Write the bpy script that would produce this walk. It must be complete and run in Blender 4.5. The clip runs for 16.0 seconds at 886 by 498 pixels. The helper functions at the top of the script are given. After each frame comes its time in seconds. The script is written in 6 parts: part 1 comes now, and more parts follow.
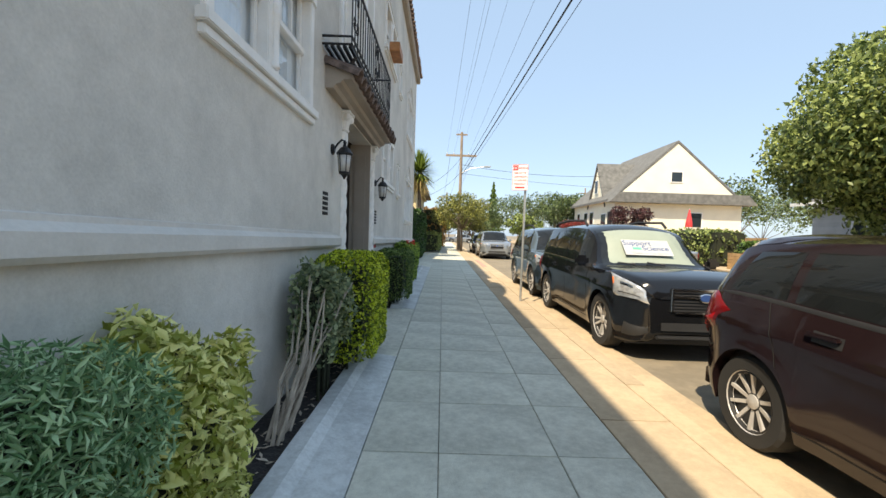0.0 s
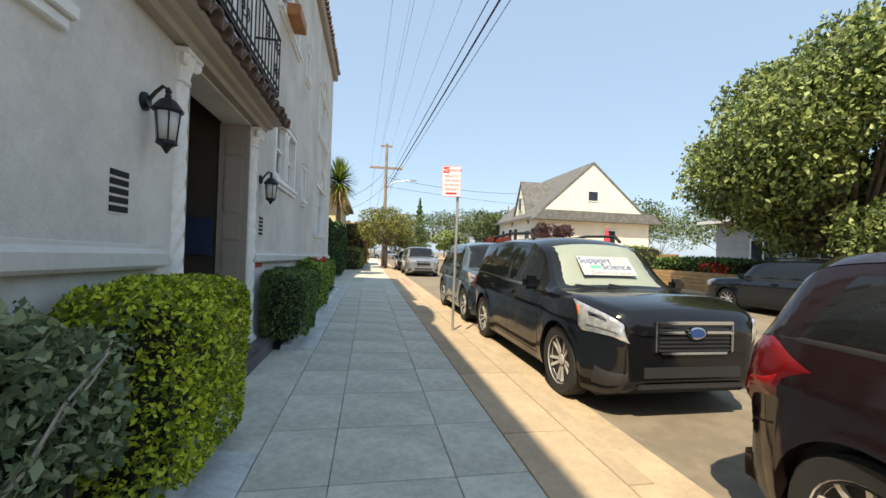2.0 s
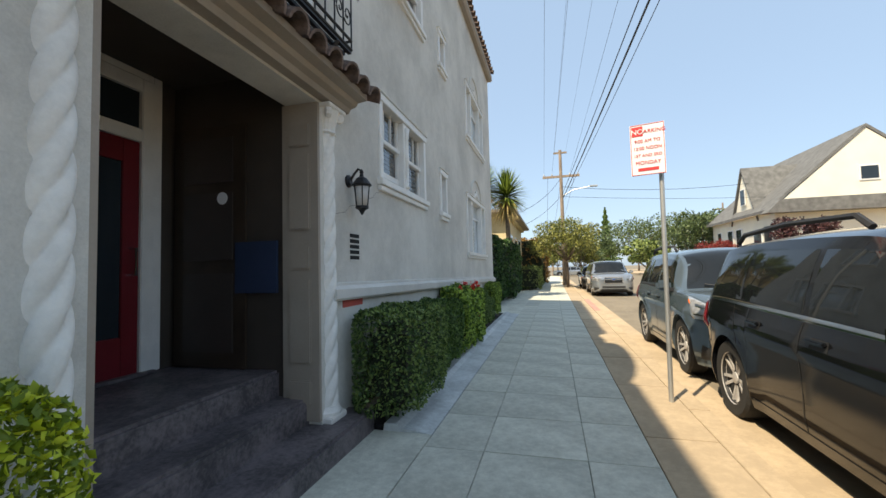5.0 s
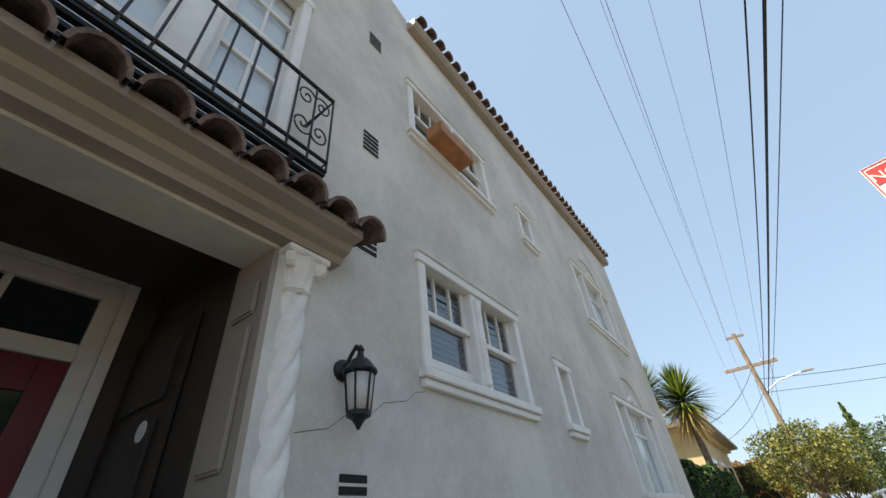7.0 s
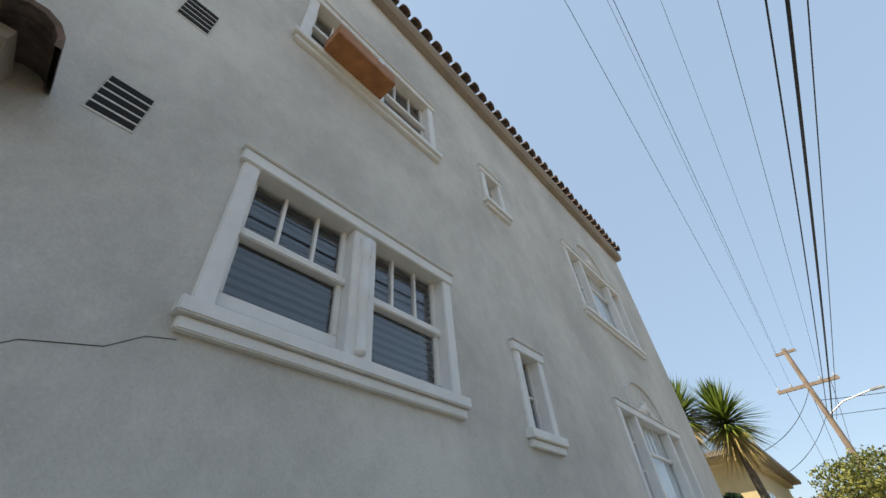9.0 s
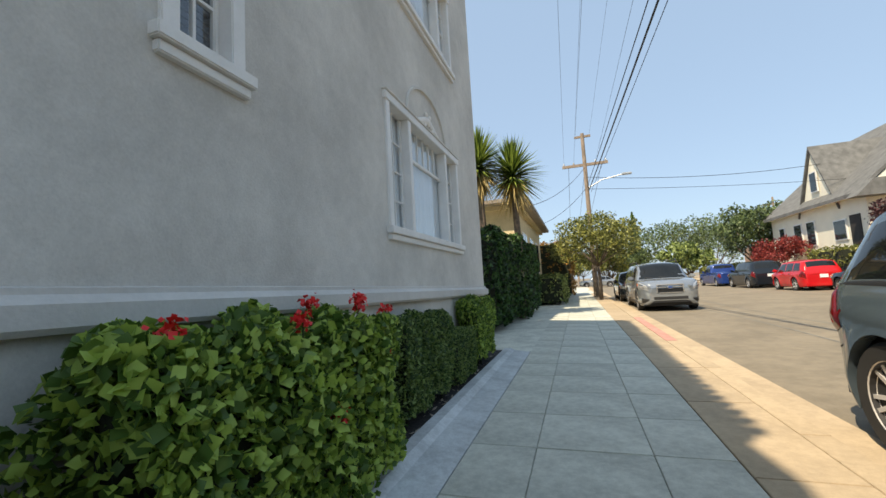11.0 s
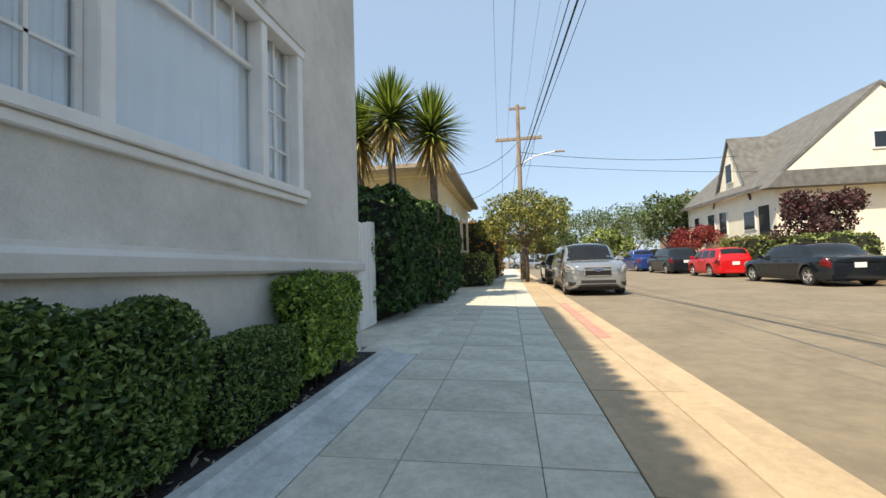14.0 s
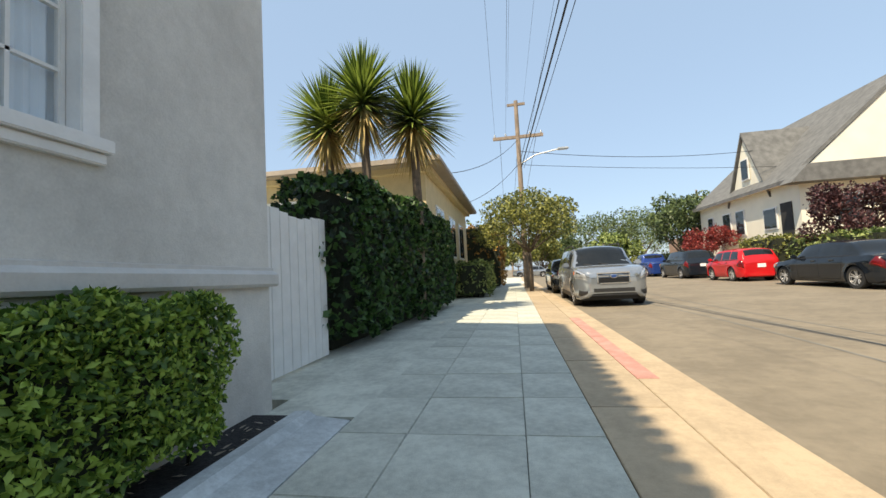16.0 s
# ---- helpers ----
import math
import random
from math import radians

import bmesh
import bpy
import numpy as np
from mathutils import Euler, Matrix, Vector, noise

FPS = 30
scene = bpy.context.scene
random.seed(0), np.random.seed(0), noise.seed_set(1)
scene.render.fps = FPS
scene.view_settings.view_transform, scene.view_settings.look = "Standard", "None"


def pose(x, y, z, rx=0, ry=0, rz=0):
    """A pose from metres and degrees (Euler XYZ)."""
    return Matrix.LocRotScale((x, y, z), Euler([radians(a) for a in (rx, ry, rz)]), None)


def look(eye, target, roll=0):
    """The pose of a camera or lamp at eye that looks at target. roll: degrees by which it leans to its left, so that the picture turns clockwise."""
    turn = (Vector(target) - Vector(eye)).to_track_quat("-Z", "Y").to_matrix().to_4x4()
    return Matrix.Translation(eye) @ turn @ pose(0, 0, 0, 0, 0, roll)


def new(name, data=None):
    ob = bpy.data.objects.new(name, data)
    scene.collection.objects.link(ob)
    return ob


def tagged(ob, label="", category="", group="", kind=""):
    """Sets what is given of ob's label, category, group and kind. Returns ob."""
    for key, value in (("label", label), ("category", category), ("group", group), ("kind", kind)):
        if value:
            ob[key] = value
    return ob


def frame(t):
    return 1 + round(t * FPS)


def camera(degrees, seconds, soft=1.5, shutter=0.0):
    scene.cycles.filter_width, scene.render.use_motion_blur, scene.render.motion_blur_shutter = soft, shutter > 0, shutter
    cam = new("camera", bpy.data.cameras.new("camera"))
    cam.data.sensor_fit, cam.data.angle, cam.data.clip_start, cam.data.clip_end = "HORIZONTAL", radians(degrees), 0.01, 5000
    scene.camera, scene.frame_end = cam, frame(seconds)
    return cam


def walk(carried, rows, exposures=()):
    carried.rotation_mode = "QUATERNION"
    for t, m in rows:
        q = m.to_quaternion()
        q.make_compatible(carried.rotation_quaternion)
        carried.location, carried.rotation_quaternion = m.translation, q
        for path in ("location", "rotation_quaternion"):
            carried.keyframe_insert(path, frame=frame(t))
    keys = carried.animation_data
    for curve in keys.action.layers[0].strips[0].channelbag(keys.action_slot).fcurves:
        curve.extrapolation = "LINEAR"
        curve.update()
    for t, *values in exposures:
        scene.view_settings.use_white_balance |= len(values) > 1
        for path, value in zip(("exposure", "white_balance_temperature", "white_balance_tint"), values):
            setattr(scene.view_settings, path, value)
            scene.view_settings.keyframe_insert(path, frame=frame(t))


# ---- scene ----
cam = camera(95.3, 16.0)
PATH = [
    (0, (0.105, -1.008, 1.28), (0.108, 0.99, 1.203), 1.8),
    (0.5, (0.111, -0.613, 1.262), (0.109, 1.387, 1.269), 3.4),
    (1, (0.131, -0.234, 1.274), (0.229, 1.762, 1.325), 2.3),
    (1.5, (0.209, 0.076, 1.281), (0.264, 2.075, 1.327), 3.0),
    (2, (0.29, 0.468, 1.266), (0.651, 2.435, 1.281), 1.9),
    (2.5, (0.459, 0.82, 1.281), (1.306, 2.632, 1.288), -0.1),
    (3, (0.675, 1.138, 1.271), (1.622, 2.9, 1.23), 1.0),
    (3.5, (0.774, 1.46, 1.264), (1.775, 3.191, 1.231), 2.5),
    (4, (0.812, 1.823, 1.266), (1.6, 3.66, 1.247), 2.4),
    (4.5, (0.721, 2.232, 1.281), (0.735, 4.232, 1.307), 1.4),
    (4.7, (0.686, 2.372, 1.289), (0.399, 4.351, 1.341), 1.3),
    (6.8, (0.49, 4.261, 1.314), (-0.46, 5.758, 2.239), -4.7),
    (7, (0.497, 4.421, 1.34), (-0.391, 5.773, 2.516), -6.4),
    (7.5, (0.489, 4.794, 1.415), (-0.304, 5.896, 2.884), -8.7),
    (8, (0.427, 5.185, 1.43), (-0.327, 6.233, 2.957), -10.3),
    (8.5, (0.417, 5.616, 1.404), (-0.435, 6.66, 2.882), -7.9),
    (9, (0.421, 6.03, 1.367), (-0.507, 7.234, 2.666), -5.8),
    (9.5, (0.374, 6.47, 1.296), (-0.533, 7.976, 2.248), -5.3),
    (10, (0.409, 6.904, 1.174), (-0.439, 8.615, 1.769), -5.2),
    (10.2, (0.42, 7.063, 1.143), (-0.379, 8.831, 1.626), -5.0),
    (12.3, (0.611, 8.41, 1.026), (0.217, 10.37, 1.068), -1.2),
    (12.5, (0.642, 8.571, 1.005), (0.285, 10.539, 1.045), -1.1),
    (13, (0.693, 8.969, 1.009), (0.368, 10.942, 1.039), -1.0),
    (13.5, (0.666, 9.369, 1.0), (0.344, 11.343, 1.047), -1.4),
    (14, (0.701, 9.795, 0.985), (0.377, 11.767, 1.055), -1.7),
    (14.5, (0.752, 10.219, 0.991), (0.423, 12.19, 1.076), -2.0),
    (15, (0.765, 10.671, 0.982), (0.426, 12.639, 1.086), -2.2),
    (15.5, (0.797, 11.104, 0.97), (0.453, 13.071, 1.076), -2.4),
    (16, (0.812, 11.495, 0.95), (0.471, 13.462, 1.069), -3.0),
]
walk(cam, [(t, look(eye, target, roll)) for t, eye, target, roll in PATH], exposures=[(0.0, 1.95, 7500, 8), (3.0, 1.82, 7500, 8), (7.0, 1.85, 7500, 8), (9.5, 1.68, 7500, 8), (13.0, 1.78, 7500, 8), (16.0, 1.76, 7500, 8)])

# ---------------------------------------------------------------- light
SUN_DIR = Vector((2.4, 4.3, -7.0)).normalized()
sun_data = bpy.data.lights.new("sun", "SUN")
sun_data.energy, sun_data.angle, sun_data.color = 2.0, radians(0.6), (1.0, 0.91, 0.78)
sun_ob = new("sun", sun_data)
sun_ob.rotation_mode = "QUATERNION"
sun_ob.rotation_quaternion = SUN_DIR.to_track_quat("-Z", "Y")
world = bpy.data.worlds.new("sky")
scene.world = world
world.use_nodes = True
sky = world.node_tree.nodes.new("ShaderNodeTexSky")
sky.sky_type, sky.sun_disc = "NISHITA", False
sky.sun_elevation = math.asin(-SUN_DIR.z)
sky.sun_rotation = math.atan2(-SUN_DIR.x, -SUN_DIR.y)
sky.air_density, sky.dust_density, sky.ozone_density = 1.0, 1.2, 1.8
sky.altitude = 200
background = world.node_tree.nodes["Background"]
background.inputs[1].default_value = 0.15
# summer haze evens out the clear sky
haze = world.node_tree.nodes.new("ShaderNodeMix")
haze.data_type = "RGBA"
haze.inputs[0].default_value = 0.86
haze.inputs[7].default_value = (0.75, 1.09, 1.64, 1)
world.node_tree.links.new(sky.outputs[0], haze.inputs[6])
world.node_tree.links.new(haze.outputs[2], background.inputs[0])

# ---------------------------------------------------------------- materials
rnd = random.Random(7)


def mat(name, col, rough=0.7, metal=0.0, vary=0.15, scale=3.0, bump=0.0, bscale=60.0, coat=0.0, rand=0.0, col2=None, trans=0.0, patchy=0.0):
    m = bpy.data.materials.new(name)
    m.use_nodes = True
    nt = m.node_tree
    b = nt.nodes["Principled BSDF"]
    b.inputs["Roughness"].default_value = rough
    b.inputs["Metallic"].default_value = metal
    b.inputs["Coat Weight"].default_value = coat
    b.inputs["Coat Roughness"].default_value = 0.06
    b.inputs["Transmission Weight"].default_value = trans
    lo = [c * (1 - vary) for c in col]
    hi = [min(1, c * (1 + vary)) for c in (col2 or col)]
    tc = nt.nodes.new("ShaderNodeTexCoord")
    n1, n2 = nt.nodes.new("ShaderNodeTexNoise"), nt.nodes.new("ShaderNodeTexNoise")
    n1.inputs["Scale"].default_value, n1.inputs["Detail"].default_value = scale, 5
    n2.inputs["Scale"].default_value, n2.inputs["Detail"].default_value = bscale, 3
    ramp = nt.nodes.new("ShaderNodeValToRGB")
    ramp.color_ramp.elements[0].position, ramp.color_ramp.elements[1].position = 0.3, 0.7
    ramp.color_ramp.elements[0].color, ramp.color_ramp.elements[1].color = (*lo, 1), (*hi, 1)
    add = nt.nodes.new("ShaderNodeMath")
    add.operation = "MULTIPLY_ADD"
    add.inputs[1].default_value = 0.3
    for n in (n1, n2):
        nt.links.new(tc.outputs["Object"], n.inputs["Vector"])
    nt.links.new(n2.outputs[0], add.inputs[0])
    sub = nt.nodes.new("ShaderNodeMath")
    sub.operation = "MULTIPLY_ADD"
    sub.inputs[1].default_value, sub.inputs[2].default_value = 1.0, -0.15
    nt.links.new(n1.outputs[0], sub.inputs[0])
    nt.links.new(sub.outputs[0], add.inputs[2])
    fac = add.outputs[0]
    if patchy:
        n3 = nt.nodes.new("ShaderNodeTexNoise")
        n3.inputs["Scale"].default_value, n3.inputs["Detail"].default_value, n3.inputs["Roughness"].default_value = scale * 7, 8, 0.7
        nt.links.new(tc.outputs["Object"], n3.inputs["Vector"])
        cen, pm = nt.nodes.new("ShaderNodeMath"), nt.nodes.new("ShaderNodeMath")
        cen.operation, pm.operation = "SUBTRACT", "MULTIPLY_ADD"
        cen.inputs[1].default_value, pm.inputs[1].default_value = 0.5, patchy
        nt.links.new(n3.outputs[0], cen.inputs[0])
        nt.links.new(cen.outputs[0], pm.inputs[0])
        nt.links.new(fac, pm.inputs[2])
        fac = pm.outputs[0]
    if rand:
        inf = nt.nodes.new("ShaderNodeObjectInfo" if rand > 0 else "ShaderNodeNewGeometry")
        ad = nt.nodes.new("ShaderNodeMath")
        ad.operation = "MULTIPLY_ADD"
        ad.inputs[1].default_value = abs(rand)
        nt.links.new(inf.outputs["Random" if rand > 0 else "Random Per Island"], ad.inputs[0])
        s2 = nt.nodes.new("ShaderNodeMath")
        s2.operation = "SUBTRACT"
        s2.inputs[1].default_value = abs(rand) / 2
        nt.links.new(fac, s2.inputs[0])
        nt.links.new(s2.outputs[0], ad.inputs[2])
        fac = ad.outputs[0]
    nt.links.new(fac, ramp.inputs[0])
    nt.links.new(ramp.outputs[0], b.inputs["Base Color"])
    if bump:
        bn = nt.nodes.new("ShaderNodeBump")
        bn.inputs["Strength"].default_value, bn.inputs["Distance"].default_value = bump, 0.01
        nt.links.new(n2.outputs[0], bn.inputs["Height"])
        nt.links.new(bn.outputs[0], b.inputs["Normal"])
    return m


def leaf_mat(name, dark, light):
    m = mat(name, dark, 0.5, 0, 0.1, 1.5, col2=light, rand=-1.3, bscale=20)
    nt = m.node_tree
    b = nt.nodes["Principled BSDF"]
    tr = nt.nodes.new("ShaderNodeBsdfTranslucent")
    mix = nt.nodes.new("ShaderNodeMixShader")
    mix.inputs[0].default_value = 0.3
    out = nt.nodes["Material Output"]
    ramp = [n for n in nt.nodes if n.type == "VALTORGB"][0]
    nt.links.new(ramp.outputs[0], tr.inputs[0])
    nt.links.new(b.outputs[0], mix.inputs[1])
    nt.links.new(tr.outputs[0], mix.inputs[2])
    nt.links.new(mix.outputs[0], out.inputs[0])
    return m


STUCCO = mat("grey_stucco", (0.59, 0.57, 0.525), 0.85, vary=0.17, scale=1.1, bump=0.25, bscale=90, patchy=0.5)
STUCCO_LOW = mat("plinth_paint", (0.60, 0.58, 0.54), 0.75, vary=0.10, scale=1.4, bump=0.15, bscale=60, patchy=0.6)
TRIM = mat("white_trim", (0.76, 0.75, 0.72), 0.45, vary=0.06, scale=6, bump=0.05)
PLASTER = mat("white_plaster", (0.78, 0.76, 0.72), 0.7, vary=0.08, scale=12, bump=0.3, bscale=40, patchy=0.4)
TAUPE = mat("taupe_paint", (0.33, 0.28, 0.23), 0.6, vary=0.1, scale=3, bump=0.1)
# near-black: the darkness of unlit rooms is put into the base colour
DARK = mat("unlit_interior", (0.03, 0.028, 0.026), 0.8, vary=0.2)
GLASS = mat("window_glass", (0.02, 0.028, 0.035), 0.04, vary=0.1)
CURTAIN = mat("pale_curtain", (0.72, 0.77, 0.8), 0.8, vary=0.04, scale=3)
BLIND = mat("grey_blind", (0.022, 0.03, 0.04), 0.5, vary=0.15, scale=8)
TILE = mat("clay_tile", (0.10, 0.07, 0.055), 0.85, vary=0.4, scale=9, bump=0.4, bscale=50, col2=(0.17, 0.12, 0.1))
IRON = mat("black_iron", (0.018, 0.018, 0.02), 0.45, 0.4)
CONC = mat("sidewalk_concrete", (0.52, 0.525, 0.45), 0.85, vary=0.22, scale=2.2, bump=0.3, bscale=150, rand=0.12, patchy=0.9)
CONC2 = mat("kerb_concrete", (0.44, 0.34, 0.225), 0.9, vary=0.14, scale=2.0, bump=0.3, bscale=120, rand=0.2, patchy=0.9)
STRIP = mat("painted_planter_kerb", (0.50, 0.53, 0.53), 0.6, vary=0.2, scale=2.5, bump=0.2, bscale=60, patchy=1.0)
ASPHALT = mat("asphalt", (0.215, 0.18, 0.13), 0.92, vary=0.16, scale=0.8, bump=0.4, bscale=200, patchy=1.2)
GAPM = mat("joint_dirt", (0.17, 0.165, 0.145), 0.95)
SOIL = mat("dark_mulch", (0.022, 0.02, 0.02), 0.95, vary=0.5, scale=30, bump=0.8, bscale=60)
STEP = mat("painted_step", (0.085, 0.078, 0.085), 0.55, vary=0.35, scale=4, bump=0.2, col2=(0.13, 0.11, 0.115), patchy=1.2)
RED_DOOR = mat("red_door", (0.16, 0.012, 0.018), 0.35, vary=0.15)
WOODBOX = mat("orange_wood", (0.36, 0.15, 0.05), 0.6, vary=0.3, scale=8)
BARK = mat("bark", (0.15, 0.115, 0.085), 0.95, vary=0.3, scale=10, bump=0.7, bscale=40)
TWIG = mat("bare_twig", (0.36, 0.31, 0.25), 0.9, vary=0.25, scale=12)
POLEWOOD = mat("pole_wood", (0.26, 0.20, 0.15), 0.9, vary=0.2, scale=4, bump=0.4)
STEEL = mat("galvanised_steel", (0.5, 0.5, 0.48), 0.45, 0.7, vary=0.15)
WHITE = mat("sign_white", (0.8, 0.8, 0.8), 0.4, vary=0.03)
RED = mat("sign_red", (0.62, 0.05, 0.05), 0.4, vary=0.05)
CREAM = mat("cream_wall", (0.78, 0.73, 0.60), 0.85, vary=0.06, scale=1)
SHINGLE = mat("grey_shingle", (0.14, 0.14, 0.135), 0.9, vary=0.25, scale=3, bump=0.5, bscale=25)
YELLOW = mat("yellow_siding", (0.62, 0.44, 0.14), 0.8, vary=0.1, rand=0.3)
GREYSIDE = mat("grey_siding", (0.42, 0.44, 0.46), 0.8, vary=0.08, rand=0.3)
FENCEWOOD = mat("fence_board", (0.42, 0.26, 0.12), 0.85, vary=0.2, scale=4, rand=0.6)
TYRE = mat("tyre_rubber", (0.022, 0.022, 0.022), 0.85)
RIM = mat("alloy_rim", (0.62, 0.6, 0.58), 0.4, 0.4)
CHROME = mat("chrome", (0.7, 0.7, 0.7), 0.12, 1.0, vary=0.02)
BLACKP = mat("black_plastic", (0.02, 0.02, 0.021), 0.6)
LAMPGLASS = mat("headlamp", (0.55, 0.56, 0.57), 0.12, 0.6, vary=0.3, scale=18)
AMBER = mat("amber_lens", (0.7, 0.16, 0.03), 0.2)
TAIL = mat("tail_lamp", (0.13, 0.006, 0.008), 0.12)
TAIL_LENS = mat("tail_lamp_lens", (0.34, 0.008, 0.012), 0.12)
CARGLASS = mat("tinted_car_glass", (0.012, 0.014, 0.015), 0.03)
SHADEM = mat("windscreen_sunshade", (0.26, 0.30, 0.25), 0.5, vary=0.06)
BLUEINK = mat("blue_print", (0.02, 0.06, 0.2), 0.6)
GREENINK = mat("green_print", (0.1, 0.5, 0.3), 0.6)
LANTERN = mat("frosted_lamp_glass", (0.5, 0.48, 0.45), 0.25)
VENT = mat("vent_gap", (0.012, 0.012, 0.012), 0.9)

HEDGE_Y = leaf_mat("bright_hedge_leaves", (0.15, 0.22, 0.014), (0.56, 0.62, 0.045))
HEDGE_D = leaf_mat("dark_hedge_leaves", (0.04, 0.09, 0.02), (0.19, 0.27, 0.07))
HEDGE_M = leaf_mat("green_hedge_leaves", (0.03, 0.075, 0.015), (0.13, 0.22, 0.045))
VARIEG = leaf_mat("variegated_leaves", (0.32, 0.36, 0.06), (0.8, 0.78, 0.32))
FERN = leaf_mat("feathery_leaves", (0.15, 0.3, 0.13), (0.44, 0.62, 0.36))
GREYLEAF = leaf_mat("grey_green_leaves", (0.12, 0.17, 0.08), (0.3, 0.34, 0.18))
GERAN = leaf_mat("geranium_leaves", (0.08, 0.16, 0.025), (0.34, 0.46, 0.08))
IVY = leaf_mat("ivy_leaves", (0.01, 0.032, 0.008), (0.06, 0.13, 0.03))
TREE1 = leaf_mat("street_tree_leaves", (0.07, 0.11, 0.028), (0.32, 0.38, 0.12))
TREE2 = leaf_mat("far_tree_leaves", (0.05, 0.08, 0.03), (0.14, 0.19, 0.07))
TREE3 = leaf_mat("yellowing_leaves", (0.09, 0.11, 0.03), (0.28, 0.28, 0.07))
TREE4 = leaf_mat("purple_leaves", (0.04, 0.018, 0.02), (0.12, 0.05, 0.05))
TREE5 = leaf_mat("red_leaves", (0.16, 0.02, 0.02), (0.3, 0.05, 0.04))
TREE6 = leaf_mat("orange_leaves", (0.2, 0.1, 0.02), (0.42, 0.22, 0.05))
FLOWER = mat("red_petals", (0.75, 0.02, 0.02), 0.5)
YUCCA = leaf_mat("yucca_leaves", (0.05, 0.09, 0.015), (0.25, 0.32, 0.06))
YUCCADRY = mat("dry_yucca_leaves", (0.4, 0.3, 0.12), 0.8, vary=0.3)


# ---------------------------------------------------------------- mesh helpers
def mesh_ob(name, verts, faces, material, parent=None, label="", smooth=False, mats=None, fm=None):
    me = bpy.data.meshes.new(name)
    me.from_pydata([tuple(v) for v in verts], [], faces)
    for m in (mats or [material]):
        me.materials.append(m)
    if fm is not None:
        me.polygons.foreach_set("material_index", fm)
    if smooth:
        me.polygons.foreach_set("use_smooth", [True] * len(faces))
    me.update()
    ob = new(name, me)
    if parent:
        ob.parent = parent
    if label:
        ob["label"] = label
    return ob


def part(name, bm, material, parent=None, label="", smooth=False):
    me = bpy.data.meshes.new(name)
    bmesh.ops.recalc_face_normals(bm, faces=bm.faces)
    bm.to_mesh(me)
    bm.free()
    me.materials.append(material)
    if smooth:
        me.polygons.foreach_set("use_smooth", [True] * len(me.polygons))
    ob = new(name, me)
    if parent:
        ob.parent = parent
    if label:
        ob["label"] = label
    return ob


def empty(name, x=0, y=0, z=0, rz=0):
    ob = new(name)
    ob.empty_display_size = 0.1
    ob.matrix_basis = pose(x, y, z, 0, 0, rz)
    return ob


def add_box(bm, x0, x1, y0, y1, z0, z1, bevel=0.0, m=None):
    r = bmesh.ops.create_cube(bm, size=1)
    vs = r["verts"]
    for v in vs:
        v.co = Vector((x0 + (v.co.x + 0.5) * (x1 - x0), y0 + (v.co.y + 0.5) * (y1 - y0), z0 + (v.co.z + 0.5) * (z1 - z0)))
    if bevel:
        es = list({e for v in vs for e in v.link_edges})
        g = bmesh.ops.bevel(bm, geom=es, offset=bevel, segments=2, affect="EDGES")
        vs = list({v for f in g["faces"] for v in f.verts} | {v for v in vs if v.is_valid})
    if m is not None:
        bmesh.ops.transform(bm, matrix=m, verts=vs)
    return vs


def box(name, x0, x1, y0, y1, z0, z1, material, parent=None, label="", bevel=0.0, m=None):
    bm = bmesh.new()
    add_box(bm, x0, x1, y0, y1, z0, z1, bevel, m)
    return part(name, bm, material, parent, label)


def tube(bm, pts, r, seg=6, r1=None):
    """A round bar along the points."""
    rings = []
    n = len(pts)
    for i, p in enumerate(pts):
        p = Vector(p)
        d = (Vector(pts[min(i + 1, n - 1)]) - Vector(pts[max(i - 1, 0)])).normalized()
        a = d.orthogonal().normalized() if abs(d.z) > 0.99 else d.cross(Vector((0, 0, 1))).normalized()
        b = d.cross(a)
        rr = r + ((r1 if r1 is not None else r) - r) * i / max(1, n - 1)
        rings.append([bm.verts.new(p + (a * math.cos(k * 2 * math.pi / seg) + b * math.sin(k * 2 * math.pi / seg)) * rr) for k in range(seg)])
    for u, v in zip(rings, rings[1:]):
        for k in range(seg):
            bm.faces.new((u[k], u[(k + 1) % seg], v[(k + 1) % seg], v[k]))
    bm.faces.new(rings[0])
    bm.faces.new(rings[-1][::-1])


def lathe(bm, prof, seg=20, m=None, wob=None):
    """A turned shape about z from (radius, height) pairs."""
    rings = []
    for r, z in prof:
        ring = []
        for k in range(seg):
            a = k * 2 * math.pi / seg
            rr = r * (wob(a, z) if wob else 1)
            co = Vector((rr * math.cos(a), rr * math.sin(a), z))
            ring.append(bm.verts.new(m @ co if m is not None else co))
        rings.append(ring)
    for u, v in zip(rings, rings[1:]):
        for k in range(seg):
            bm.faces.new((u[k], u[(k + 1) % seg], v[(k + 1) % seg], v[k]))
    bm.faces.new(rings[0][::-1])
    bm.faces.new(rings[-1])


def prism(bm, poly, axis, a0, a1):
    """Extrudes a polygon of (u, v) along the axis: x takes (y, z), y takes (x, z)."""
    def co(u, v, a):
        return (a, u, v) if axis == "x" else (u, a, v)
    p = [bm.verts.new(co(u, v, a0)) for u, v in poly]
    q = [bm.verts.new(co(u, v, a1)) for u, v in poly]
    n = len(poly)
    bm.faces.new(p)
    bm.faces.new(q[::-1])
    for i in range(n):
        bm.faces.new((p[i], p[(i + 1) % n], q[(i + 1) % n], q[i]))


